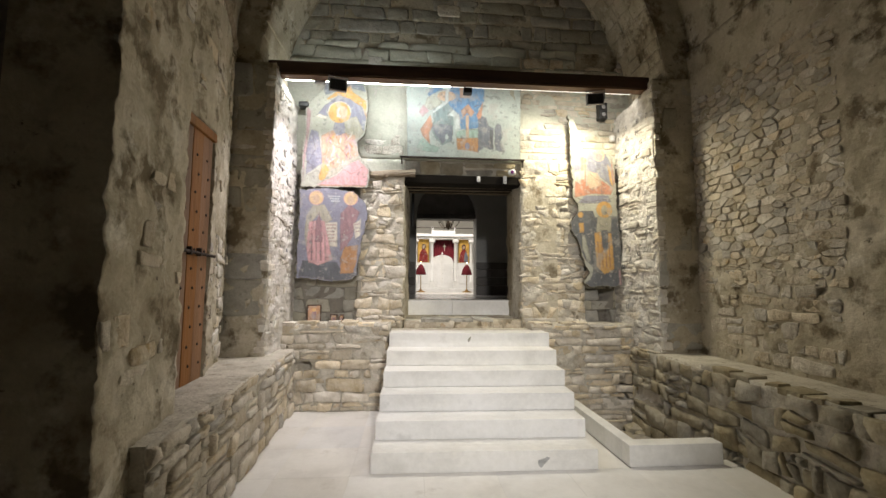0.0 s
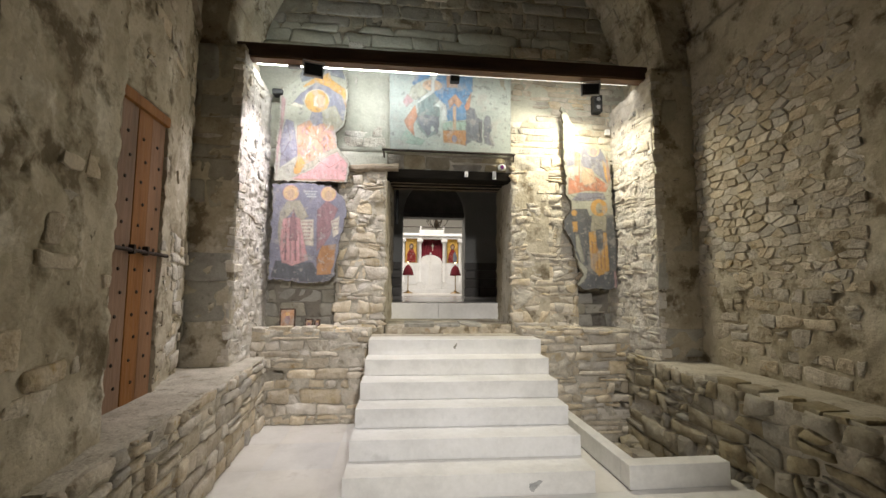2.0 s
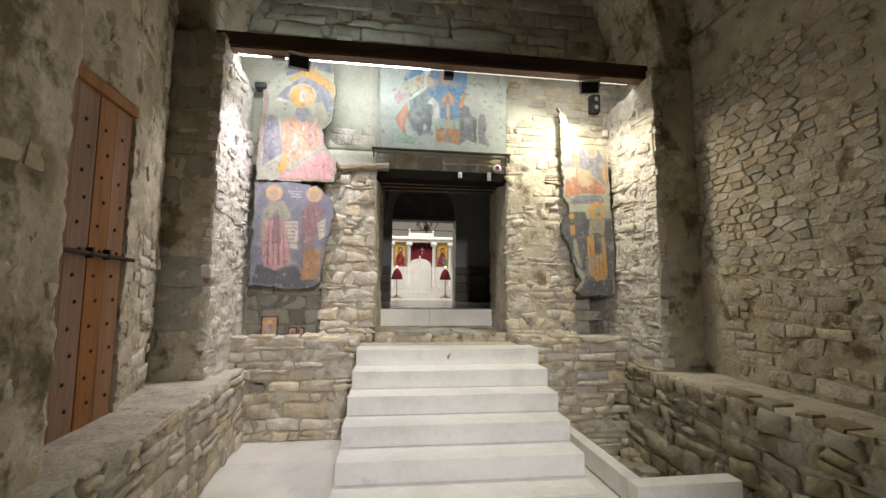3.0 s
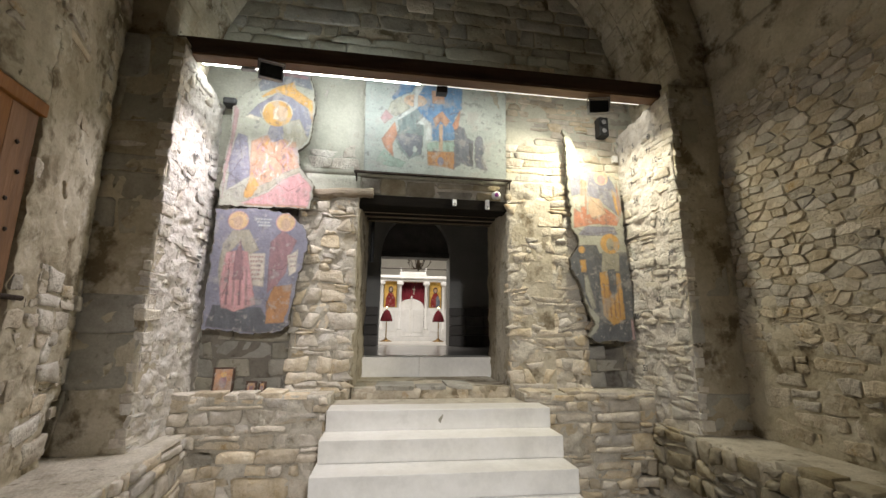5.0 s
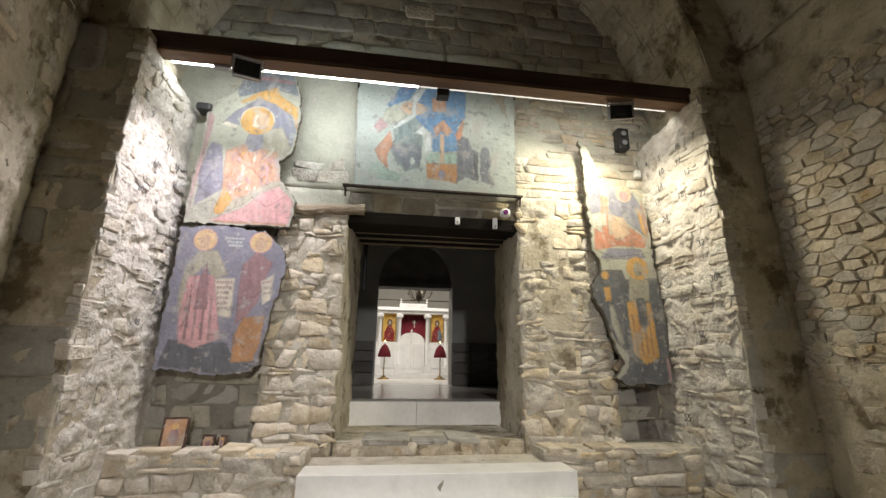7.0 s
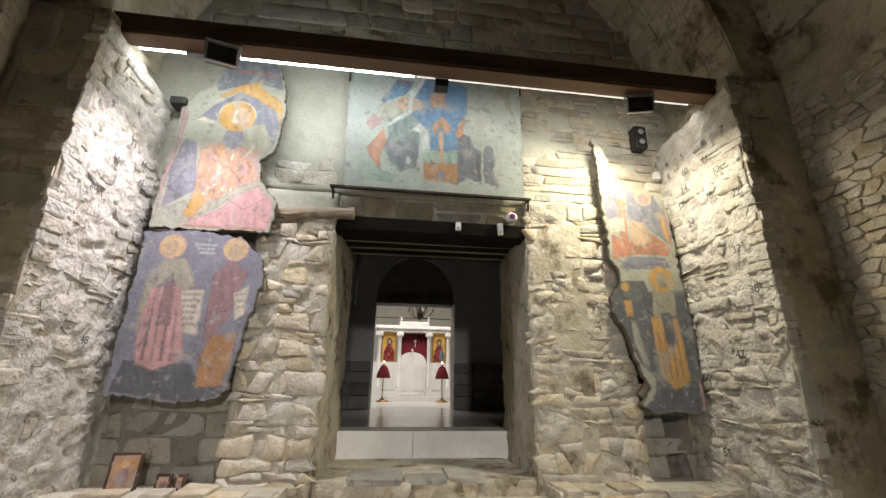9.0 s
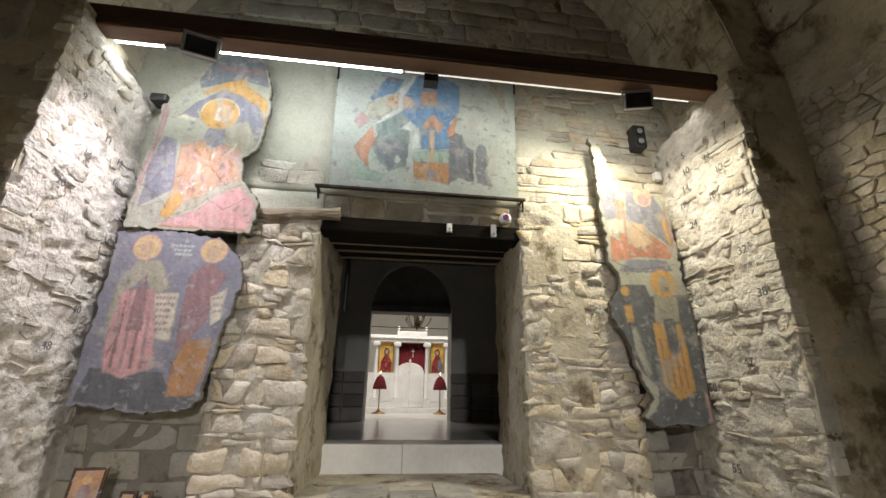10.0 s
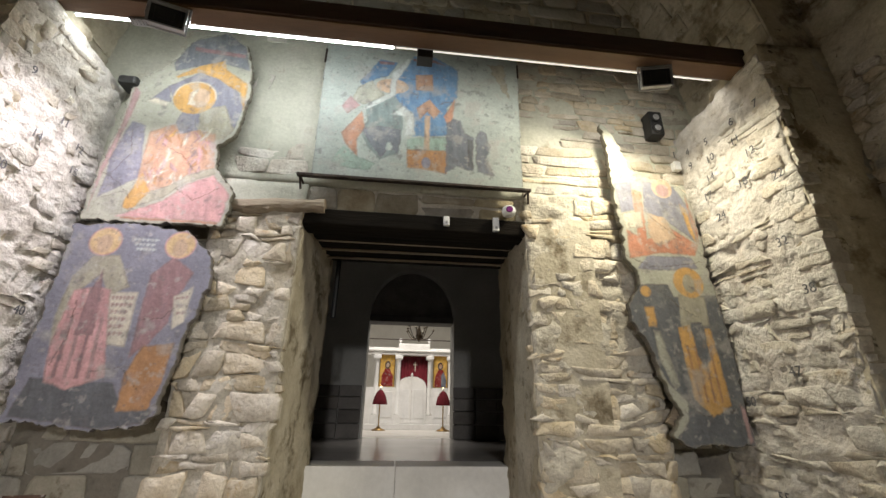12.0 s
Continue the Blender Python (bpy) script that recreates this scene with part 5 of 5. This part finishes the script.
for txt, y, z in (("10", 5.29, 3.53), ("14", 5.33, 3.38), ("17", 5.39, 3.25), ("9", 5.48, 3.58), ("4", 5.48, 3.71), ("5", 5.29, 3.68), ("6", 5.05, 3.68), ("7", 4.85, 3.68), ("11", 5.06, 3.53), ("32", 4.95, 2.70), ("24", 5.32, 3.05), ("18", 5.09, 3.20), ("22", 4.85, 3.12), ("12", 4.98, 3.38), ("1", 5.62, 3.78), ("38", 4.88, 2.38), ("47", 5.10, 1.94), ("50", 5.45, 1.78), ("55", 5.38, 1.25)):
    x = 2.92 + 0.06 * (5.80 - y) / 1.04 - 0.028
    written(txt, pose(x, y, z, 90, 0, -90) @ pose(0, 0, 0, 0, 0, 0), 0.085, nr)
for txt, y, z in (("12", 5.42, 3.28), ("11", 5.25, 3.36), ("40", 5.45, 2.2), ("9", 4.95, 3.49), ("15", 5.44, 3.12), ("14", 5.12, 3.17), ("20", 5.0, 2.9), ("48", 5.3, 1.95)):
    written(txt, pose(-1.575 + 0.028, y, z, 90, 0, 90), 0.075, nl)


# ---- masonry: single stones ----
def cell_stones(parent, a, b, z0, z1, course, length, proud, material, seed, mask=None, gap=0.006, base=0.0, bricks=0.0, tilt=0.2, relax=0.42, name="stone"):
    """Random rubble: each stone is the cell nearest to its own centre, so that joints wander and no course runs through."""
    a, b = Vector((*a, 0)), Vector((*b, 0))
    U = (b - a).normalized()
    n = U.cross(Vector((0, 0, 1)))
    w = (b - a).length
    rr = random.Random(seed)
    asp = (length[0] + length[1]) / (course[0] + course[1])
    sites = []
    z = z0 - course[1]
    while z < z1 + course[1]:
        h = rr.uniform(*course)
        u = -rr.uniform(length[0], 2 * length[1])
        while u < w + length[1]:
            L = rr.uniform(*length) * rr.choice((0.55, 0.8, 1.0, 1.0, 1.45))
            sites.append(((u + L / 2) / asp, z + h / 2 + rr.uniform(-relax, relax) * h))
            u += L
        z += h
    P = np.array(sites)
    for k, (su, sz) in enumerate(sites):
        if not (-0.02 < su * asp < w + 0.02 and z0 - 0.02 < sz < z1 + 0.02):
            continue
        if mask and not mask(su * asp, sz):
            continue
        poly = [(0.0, z0), (w / asp, z0), (w / asp, z1), (0.0, z1)]
        d = np.hypot(P[:, 0] - su, P[:, 1] - sz)
        for j in np.argsort(d)[1:14]:
            mx, mz = (P[j, 0] + su) / 2, (P[j, 1] + sz) / 2
            nx, nz = P[j, 0] - su, P[j, 1] - sz
            out = []
            for p, q in zip(poly, poly[1:] + poly[:1]):
                sp, sq = (p[0] - mx) * nx + (p[1] - mz) * nz, (q[0] - mx) * nx + (q[1] - mz) * nz
                if sp <= 0:
                    out.append(p)
                if sp * sq < 0:
                    t = sp / (sp - sq)
                    out.append((p[0] + (q[0] - p[0]) * t, p[1] + (q[1] - p[1]) * t))
            poly = out
            if len(poly) < 3:
                break
        if len(poly) < 3:
            continue
        poly = [(x * asp, y) for x, y in poly]
        cu, cz = sum(p[0] for p in poly) / len(poly), sum(p[1] for p in poly) / len(poly)
        ring = []
        for p, q in zip(poly, poly[1:] + poly[:1]):
            e = math.hypot(q[0] - p[0], q[1] - p[1])
            if e < 0.008:
                continue
            c = rr.uniform(0.06, 0.20)
            for f_ in (c, 1 - c):
                ring.append((p[0] + (q[0] - p[0]) * f_ + rr.uniform(-0.004, 0.004), p[1] + (q[1] - p[1]) * f_ + rr.uniform(-0.004, 0.004)))
        m = len(ring)
        if m < 5:
            continue
        sized = min(max(p[0] for p in ring) - min(p[0] for p in ring), max(p[1] for p in ring) - min(p[1] for p in ring))
        g = gap * rr.uniform(0.4, 1.7)
        if sized < 2.6 * g + 0.01:
            continue
        pr_ = rr.uniform(*proud)
        tu, tz = rr.uniform(-tilt, tilt) * 0.2, rr.uniform(-tilt, tilt) * 0.35
        vs = []
        for cut, dep in ((0.0, -0.05), (0.0, None), (0.006, None)):
            for x, zz in ring:
                dx, dz = x - cu, zz - cz
                r = math.hypot(dx, dz) + 1e-6
                s_ = max(0.35, 1 - (g + cut) / r)
                dx, dz = dx * s_, dz * s_
                dd = dep if dep is not None else base + pr_ * (0.45 if cut == 0 else 0.95) + dx * tu + dz * tz + 0.004 * rr.uniform(-1, 1)
                vs.append(U * dx + Vector((0, 0, dz)) + n * dd)
        vs.append(n * (base + pr_ * rr.uniform(0.85, 1.05)))
        fs = [(r * m + i, r * m + (i + 1) % m, (r + 1) * m + (i + 1) % m, (r + 1) * m + i) for r in range(2) for i in range(m)]
        fs += [(2 * m + i, 2 * m + (i + 1) % m, 3 * m) for i in range(m)]
        me = bpy.data.meshes.new(name)
        me.from_pydata([tuple(v) for v in vs], [], fs)
        me.materials.append(BRICK if rr.random() < bricks else material)
        me.polygons.foreach_set("use_smooth", [False] * (3 * m))
        ob = new(name, me)
        ob.location = a + U * cu + Vector((0, 0, cz))
        ob.parent = parent


def rubble(parent, a, b, z0, z1, course, length, proud, material, seed, mask=None, gap=0.008, skip=0.0, wave=0.02, tilt=0.25, name="stone", base=0.0, bricks=0.0, skew=0.028):
    a, b = Vector((*a, 0)), Vector((*b, 0))
    U = (b - a).normalized()
    n = U.cross(Vector((0, 0, 1)))
    w = (b - a).length
    rr = random.Random(seed)
    levels = [z0]
    while levels[-1] < z1 - course[0] * 0.6:
        levels.append(levels[-1] + rr.uniform(*course))
    levels[-1] = z1

    def line(k, u):
        return levels[k] if k in (0, len(levels) - 1) else levels[k] + wave * noise.noise(Vector((u * 2.7, k * 3.3, seed)))

    for k in range(len(levels) - 1):
        u = -rr.uniform(0, length[0])
        while u < w:
            L = rr.uniform(*length) * rr.choice((0.45, 0.7, 1.0, 1.0, 1.5))
            u0, u1 = max(0.0, u), min(w, u + L)
            u += L
            if u1 - u0 < 0.04 or rr.random() < skip:
                continue
            split = (0.0, 1.0)
            if levels[k + 1] - levels[k] > 1.5 * course[0] and rr.random() < 0.25:
                split = (0.0, rr.uniform(0.35, 0.65), 1.0)
            for s0, s1 in zip(split, split[1:]):
                g = gap * rr.uniform(0.5, 1.6)
                s = [rr.uniform(-skew, skew) for i in range(4)]
                lo0, hi0 = line(k, u0), line(k + 1, u0)
                lo1, hi1 = line(k, u1), line(k + 1, u1)
                q = [(u0 + g + s[0], lo0 + (hi0 - lo0) * s0 + g), (u1 - g + s[1], lo1 + (hi1 - lo1) * s0 + g), (u1 - g + s[2], lo1 + (hi1 - lo1) * s1 - g), (u0 + g + s[3], lo0 + (hi0 - lo0) * s1 - g)]
                cu, cz = sum(p[0] for p in q) / 4, sum(p[1] for p in q) / 4
                if mask and not mask(cu, cz):
                    continue
                ring = []
                for i in range(4):
                    p, r = q[i], q[(i + 1) % 4]
                    c = rr.uniform(0.02, 0.10) if i % 2 == 0 else rr.uniform(0.06, 0.22)
                    ring.append((p[0] + (r[0] - p[0]) * c, p[1] + (r[1] - p[1]) * c + rr.uniform(-0.004, 0.004)))
                    if i in (0, 2):
                        h = 0.5 + rr.uniform(-0.22, 0.22)
                        ring.append((p[0] + (r[0] - p[0]) * h, p[1] + (r[1] - p[1]) * h + rr.uniform(-0.014, 0.014)))
                    c = 1 - (rr.uniform(0.02, 0.10) if i % 2 == 0 else rr.uniform(0.06, 0.22))
                    ring.append((p[0] + (r[0] - p[0]) * c, p[1] + (r[1] - p[1]) * c + rr.uniform(-0.004, 0.004)))
                pr_ = rr.uniform(*proud)
                tu, tz = rr.uniform(-tilt, tilt) * 0.12, rr.uniform(-tilt, tilt) * 0.25
                vs = []
                for f_, dep in ((1.0, -0.05), (1.0, None), (0.86, None)):
                    for (x, z) in ring:
                        x, z = cu + (x - cu) * f_, cz + (z - cz) * f_
                        d = dep if dep is not None else base + pr_ * (0.6 if f_ == 1.0 else 1.0) + (x - cu) * tu + (z - cz) * tz + 0.004 * rr.uniform(-1, 1)
                        vs.append(U * (x - cu) + Vector((0, 0, z - cz)) + n * d)
                vs.append(n * (base + pr_ * 1.05))
                m = len(ring)
                fs = [(r * m + i, r * m + (i + 1) % m, (r + 1) * m + (i + 1) % m, (r + 1) * m + i) for r in range(2) for i in range(m)]
                fs += [(2 * m + i, 2 * m + (i + 1) % m, 3 * m) for i in range(m)]
                me = bpy.data.meshes.new(name)
                me.from_pydata([tuple(v) for v in vs], [], fs)
                me.materials.append(BRICK if material is STONE and bricks and rr.random() < bricks else material)
                me.polygons.foreach_set("use_smooth", [False] * m + [True] * (2 * m))
                ob = new(name, me)
                ob.location = a + U * cu + Vector((0, 0, cz))
                ob.parent = parent


def patchy(x, z, f, level, seed=0):
    return noise.noise(Vector((x * f, z * f, seed))) > level


rubble(wall_low, (-1.62, 5.31), (-0.24, 5.31), 0.0, 1.05, (0.06, 0.17), (0.14, 0.38), (0.004, 0.042), STONE_CREAM, 11, lambda u, z: not (abs(u - 0.32) < 0.12 and abs(z - 0.55) < 0.06), 0.008, 0.06, wave=0.04, bricks=0.045)
rubble(wall_low2, (1.58, 5.31), (2.98, 5.31), -0.28, 1.04, (0.05, 0.15), (0.12, 0.34), (0.004, 0.036), STONE_CREAM, 51, None, 0.008, 0.06, wave=0.05, bricks=0.045)
rubble(wall_bp, (-0.70, 5.60), (-0.10, 5.60), 1.04, 3.0, (0.05, 0.15), (0.08, 0.24), (0.004, 0.028), STONE_CREAM, 12, None, 0.005, 0.06, wave=0.075, skew=0.05, bricks=0.09)
rubble(wall_br, (1.53, 5.60), (2.42, 5.60), 1.04, 3.30, (0.05, 0.14), (0.09, 0.28), (0.004, 0.026), STONE_CREAM, 13, lambda u, z: z < 2.2 or patchy(u, z, 3.0, -0.05), 0.005, 0.06, wave=0.075, skew=0.05, bricks=0.045)
rubble(wall_bl, (-1.72, 5.74), (-0.70, 5.74), 1.04, 3.08, (0.13, 0.19), (0.2, 0.42), (0.0, 0.015), ASHLAR, 14, None, 0.006, 0.05)
rubble(wall_brr, (2.42, 5.74), (3.0, 5.74), 1.04, 3.3, (0.12, 0.18), (0.16, 0.32), (0.0, 0.02), ASHLAR, 15, lambda u, z: not (abs(u - 0.34) < 0.12 and (abs(z - 1.44) < 0.12 or abs(z - 1.16) < 0.08)), 0.008, 0.05)
rubble(wall_bu, (1.53, 5.63), (3.1, 5.63), 3.34, 4.84, (0.06, 0.13), (0.16, 0.4), (0.0, 0.014), STONE, 16, lambda u, z: patchy(u, z, 2.2, -0.3), 0.005, 0.08)
rubble(wall_bu, (-0.65, 5.63), (-0.12, 5.63), 3.34, 4.84, (0.10, 0.18), (0.2, 0.4), (0.0, 0.008), STONE_WHITE, 17, lambda u, z: patchy(u, z, 2.2, 0.0), 0.006, 0.3)
rubble(wall_ty, (-1.9, 5.70), (3.3, 5.70), 4.98, 6.7, (0.15, 0.24), (0.3, 0.6), (0.004, 0.020), ASHLAR, 18, None, 0.006, 0.06)
rubble(wall_ty, (-1.85, 5.68), (2.4, 5.68), 4.68, 5.0, (0.14, 0.22), (0.25, 0.6), (0.0, 0.035), PALE, 68, None, 0.0, 0.12, wave=0.10, skew=0.06)
rubble(wall_ty, (0.33, 5.69), (0.68, 5.69), 5.44, 5.62, (0.18, 0.19), (0.34, 0.36), (0.012, 0.016), STONE_WHITE, 69, None, 0.004)
rubble(lowr, (2.92, 5.32), (2.90, 1.2), -0.28, 0.75, (0.08, 0.24), (0.12, 0.34), (0.02, 0.06), STONE_DARK, 19, lambda u, z: not (0.05 < u < 0.65 and abs(z - 0.22) < 0.08), 0.012, 0.02, wave=0.09, skew=0.05)
rubble(lowl, (-1.28, 2.2), (-1.42, 5.32), 0.0, 0.75, (0.06, 0.16), (0.12, 0.34), (0.008, 0.045), STONE, 20, None, 0.010, 0.05, wave=0.04)
cell_stones(wr, (3.47, 4.78), (3.48, 3.0), 1.55, 3.98, (0.05, 0.105), (0.07, 0.22), (0.002, 0.024), STONE, 21, lambda u, z: z < 3.9 and patchy(u, z, 1.3, -0.62 + 0.30 * max(0, u - 1.0)), 0.006, base=-0.010, tilt=0.4, relax=0.30)
rubble(wr, (3.47, 4.78), (3.48, 3.1), 0.80, 1.74, (0.09, 0.18), (0.14, 0.3), (0.0, 0.014), STONE, 29, None, 0.010, 0.2, wave=0.05)
rubble(nl, (-1.585, 4.76), (-1.56, 5.72), 0.78, 3.95, (0.05, 0.12), (0.08, 0.2), (-0.004, 0.014), STONE_WHITE, 22, lambda u, z: patchy(u, z, 5.0, -0.05), 0.010, 0.25, wave=0.05, skew=0.04)
rubble(nr, (2.92, 5.78), (2.98, 4.76), 0.6, 3.95, (0.05, 0.13), (0.10, 0.26), (-0.004, 0.019), STONE_WHITE, 23, lambda u, z: patchy(u, z, 4.0, -0.28 if z < 3.0 else 0.1), 0.009, 0.14, wave=0.05, skew=0.04)
rubble(pl, (-2.6, 4.72), (-1.585, 4.745), 0.8, 4.1, (0.25, 0.45), (0.3, 0.6), (0.0, 0.008), ASHLAR, 24, lambda u, z: patchy(u, z, 1.5, -0.2), 0.006, 0.2)
rubble(pr, (2.985, 4.745), (3.6, 4.72), 0.8, 4.1, (0.25, 0.45), (0.3, 0.6), (0.0, 0.008), ASHLAR, 25, lambda u, z: patchy(u, z, 1.5, -0.1), 0.006, 0.2)
for k, (a, b) in enumerate(zip(LEFT, LEFT[1:])):
    rubble(wl[k], a, b, 0.8, 4.3, (0.08, 0.16), (0.10, 0.26), (0.0, 0.014), STONE, 40 + k, lambda u, z, k=k: (patchy(u + k, z, 3.0, 0.25, 8) or (k == 3 and z < 1.9)) and not (k == 2 and z < 3.0), 0.012, 0.35)
rubble(wl[3], (-1.85, 4.08), (-2.06, 4.80), 0.8, 2.3, (0.10, 0.24), (0.14, 0.30), (-0.005, 0.032), STONE_WHITE, 47, lambda u, z: not (u > 0.42 and z < 1.14) and patchy(u, z, 3.0, -0.1 + 0.3 * max(0, z - 1.4)), 0.010, 0.25, wave=0.06, skew=0.05)
for side, xe, ye, seed in ((-1, -1.585, 4.745, 61), (1, 2.985, 4.745, 62)):
    rr = random.Random(seed)
    z = 0.8
    while z < 3.95:
        h = rr.uniform(0.03, 0.10)
        if rr.random() < 0.8:
            dx, dy = rr.uniform(0.05, 0.12), rr.uniform(0.08, 0.2)
            bm = bmesh.new()
            block(bm, -dx, 0.008 + rr.uniform(-0.012, 0.012), -0.003 - rr.uniform(0, 0.016), dy, 0.0, h, bevel=0.012)
            for v in bm.verts:
                v.co += Vector((rough(v.co, 14, z), rough(v.co, 14, z + 3), rough(v.co, 14, z + 6))) * 0.014
                v.co.x *= -side
            ob = part("stone", bm, STONE_WHITE, nl if side < 0 else nr)
            ob.location = (xe, ye, z)
        z += h
rubble(th, (-0.08, 5.60), (1.52, 5.60), 0.965, 1.08, (0.09, 0.12), (0.3, 0.6), (0.0, 0.02), STONE, 26, None, 0.008)
lw = structure(part("lintel_course", bar(-0.10, 1.53, 5.66, 5.72, 3.07, 3.28), MORTAR), "stone course over the lintel", "wall")
rubble(lw, (-0.08, 5.66), (1.52, 5.66), 3.075, 3.275, (0.10, 0.2), (0.2, 0.5), (0.0, 0.03), STONE_DARK, 27, None, 0.010)

def cap_stones(parent, a, b, z, length, thick, depth, over, material, seed, skip=0.15):
    """Uneven flat stones laid along the top edge of a wall, a little proud of its face."""
    a, b = Vector((*a, 0)), Vector((*b, 0))
    U = (b - a).normalized()
    n = U.cross(Vector((0, 0, 1)))
    w = (b - a).length
    rr = random.Random(seed)
    u = 0.0
    while u < w - 0.06:
        L = min(rr.uniform(*length), w - u)
        if rr.random() > skip and L > 0.06:
            h, d, o_ = rr.uniform(*thick), rr.uniform(*depth), rr.uniform(-0.01, over)
            bm = bmesh.new()
            block(bm, -L / 2 + 0.006, L / 2 - 0.006, -d / 2, d / 2, -0.02, h, bevel=min(0.012, h * 0.3))
            for v in bm.verts:
                v.co += Vector((rough(v.co, 9, u), rough(v.co, 9, u + 3), 0.5 * rough(v.co, 12, u + 6))) * 0.022
            c = a + U * (u + L / 2) + n * (o_ - d / 2) + Vector((0, 0, z))
            ob = part("stone", bm, material, parent)
            ob.matrix_world = Matrix.Translation(c) @ Matrix.Rotation(math.atan2(U.y, U.x) + rr.uniform(-0.06, 0.06), 4, "Z") @ Matrix.Rotation(rr.uniform(-0.04, 0.04), 4, "Y")
        u += L


cap_stones(wall_low, (-1.60, 5.31), (-0.26, 5.31), 1.045, (0.10, 0.30), (0.02, 0.055), (0.12, 0.26), 0.035, STONE_CREAM, 81)
cap_stones(wall_low2, (1.60, 5.31), (2.94, 5.31), 1.035, (0.10, 0.32), (0.02, 0.06), (0.12, 0.26), 0.035, STONE_CREAM, 82)
cap_stones(lowr, (2.92, 5.28), (2.90, 1.25), 0.745, (0.10, 0.28), (0.02, 0.05), (0.12, 0.24), 0.04, STONE_DARK, 83, 0.35)
cap_stones(th, (-0.06, 5.60), (1.50, 5.60), 1.075, (0.16, 0.42), (0.008, 0.035), (0.2, 0.5), 0.03, ASHLAR, 85, 0.25)

# boulders left in the excavation
rr = random.Random(5)
for k in range(26):
    x, y = rr.uniform(2.1, 2.85), rr.uniform(3.8, 5.2)
    s = rr.uniform(0.06, 0.16)
    bm = bmesh.new()
    bmesh.ops.create_icosphere(bm, subdivisions=1, radius=s)
    for v in bm.verts:
        v.co *= 1 + 0.5 * rough(v.co, 6, k)
        v.co.z *= 0.7
        v.co += Vector((x, y, -0.30 + 0.45 * s + 0.12 * rr.random() * 0))
    tagged(part("boulder", bm, STONE_DARK, None, "", False), "loose brown stone lying in the excavated pit", "stone", "stones in the pit")

# floor slabs
for i in range(-5, 7):
    for j in range(-5, 10):
        x0, y0 = 0.6 * i + 0.13, 0.6 * j - 0.05
        x1, y1 = min(x0 + 0.6, 4.2), min(y0 + 0.6, 5.32)
        if y1 <= y0:
            continue
        if x1 > 1.92 and y1 > 3.6:
            if x0 < 1.92:
                part("floor_slab", bar(x0 + 0.0006, 1.90, y0 + 0.0006, y1 - 0.0006, -0.012, 0.0), FLOORM, fl)
                continue
            y1 = min(y1, 3.66)
            if y1 - y0 < 0.02:
                continue
        part("floor_slab", bar(x0 + 0.0006, x1 - 0.0006, y0 + 0.0006, y1 - 0.0006, -0.012, 0.0), FLOORM, fl)
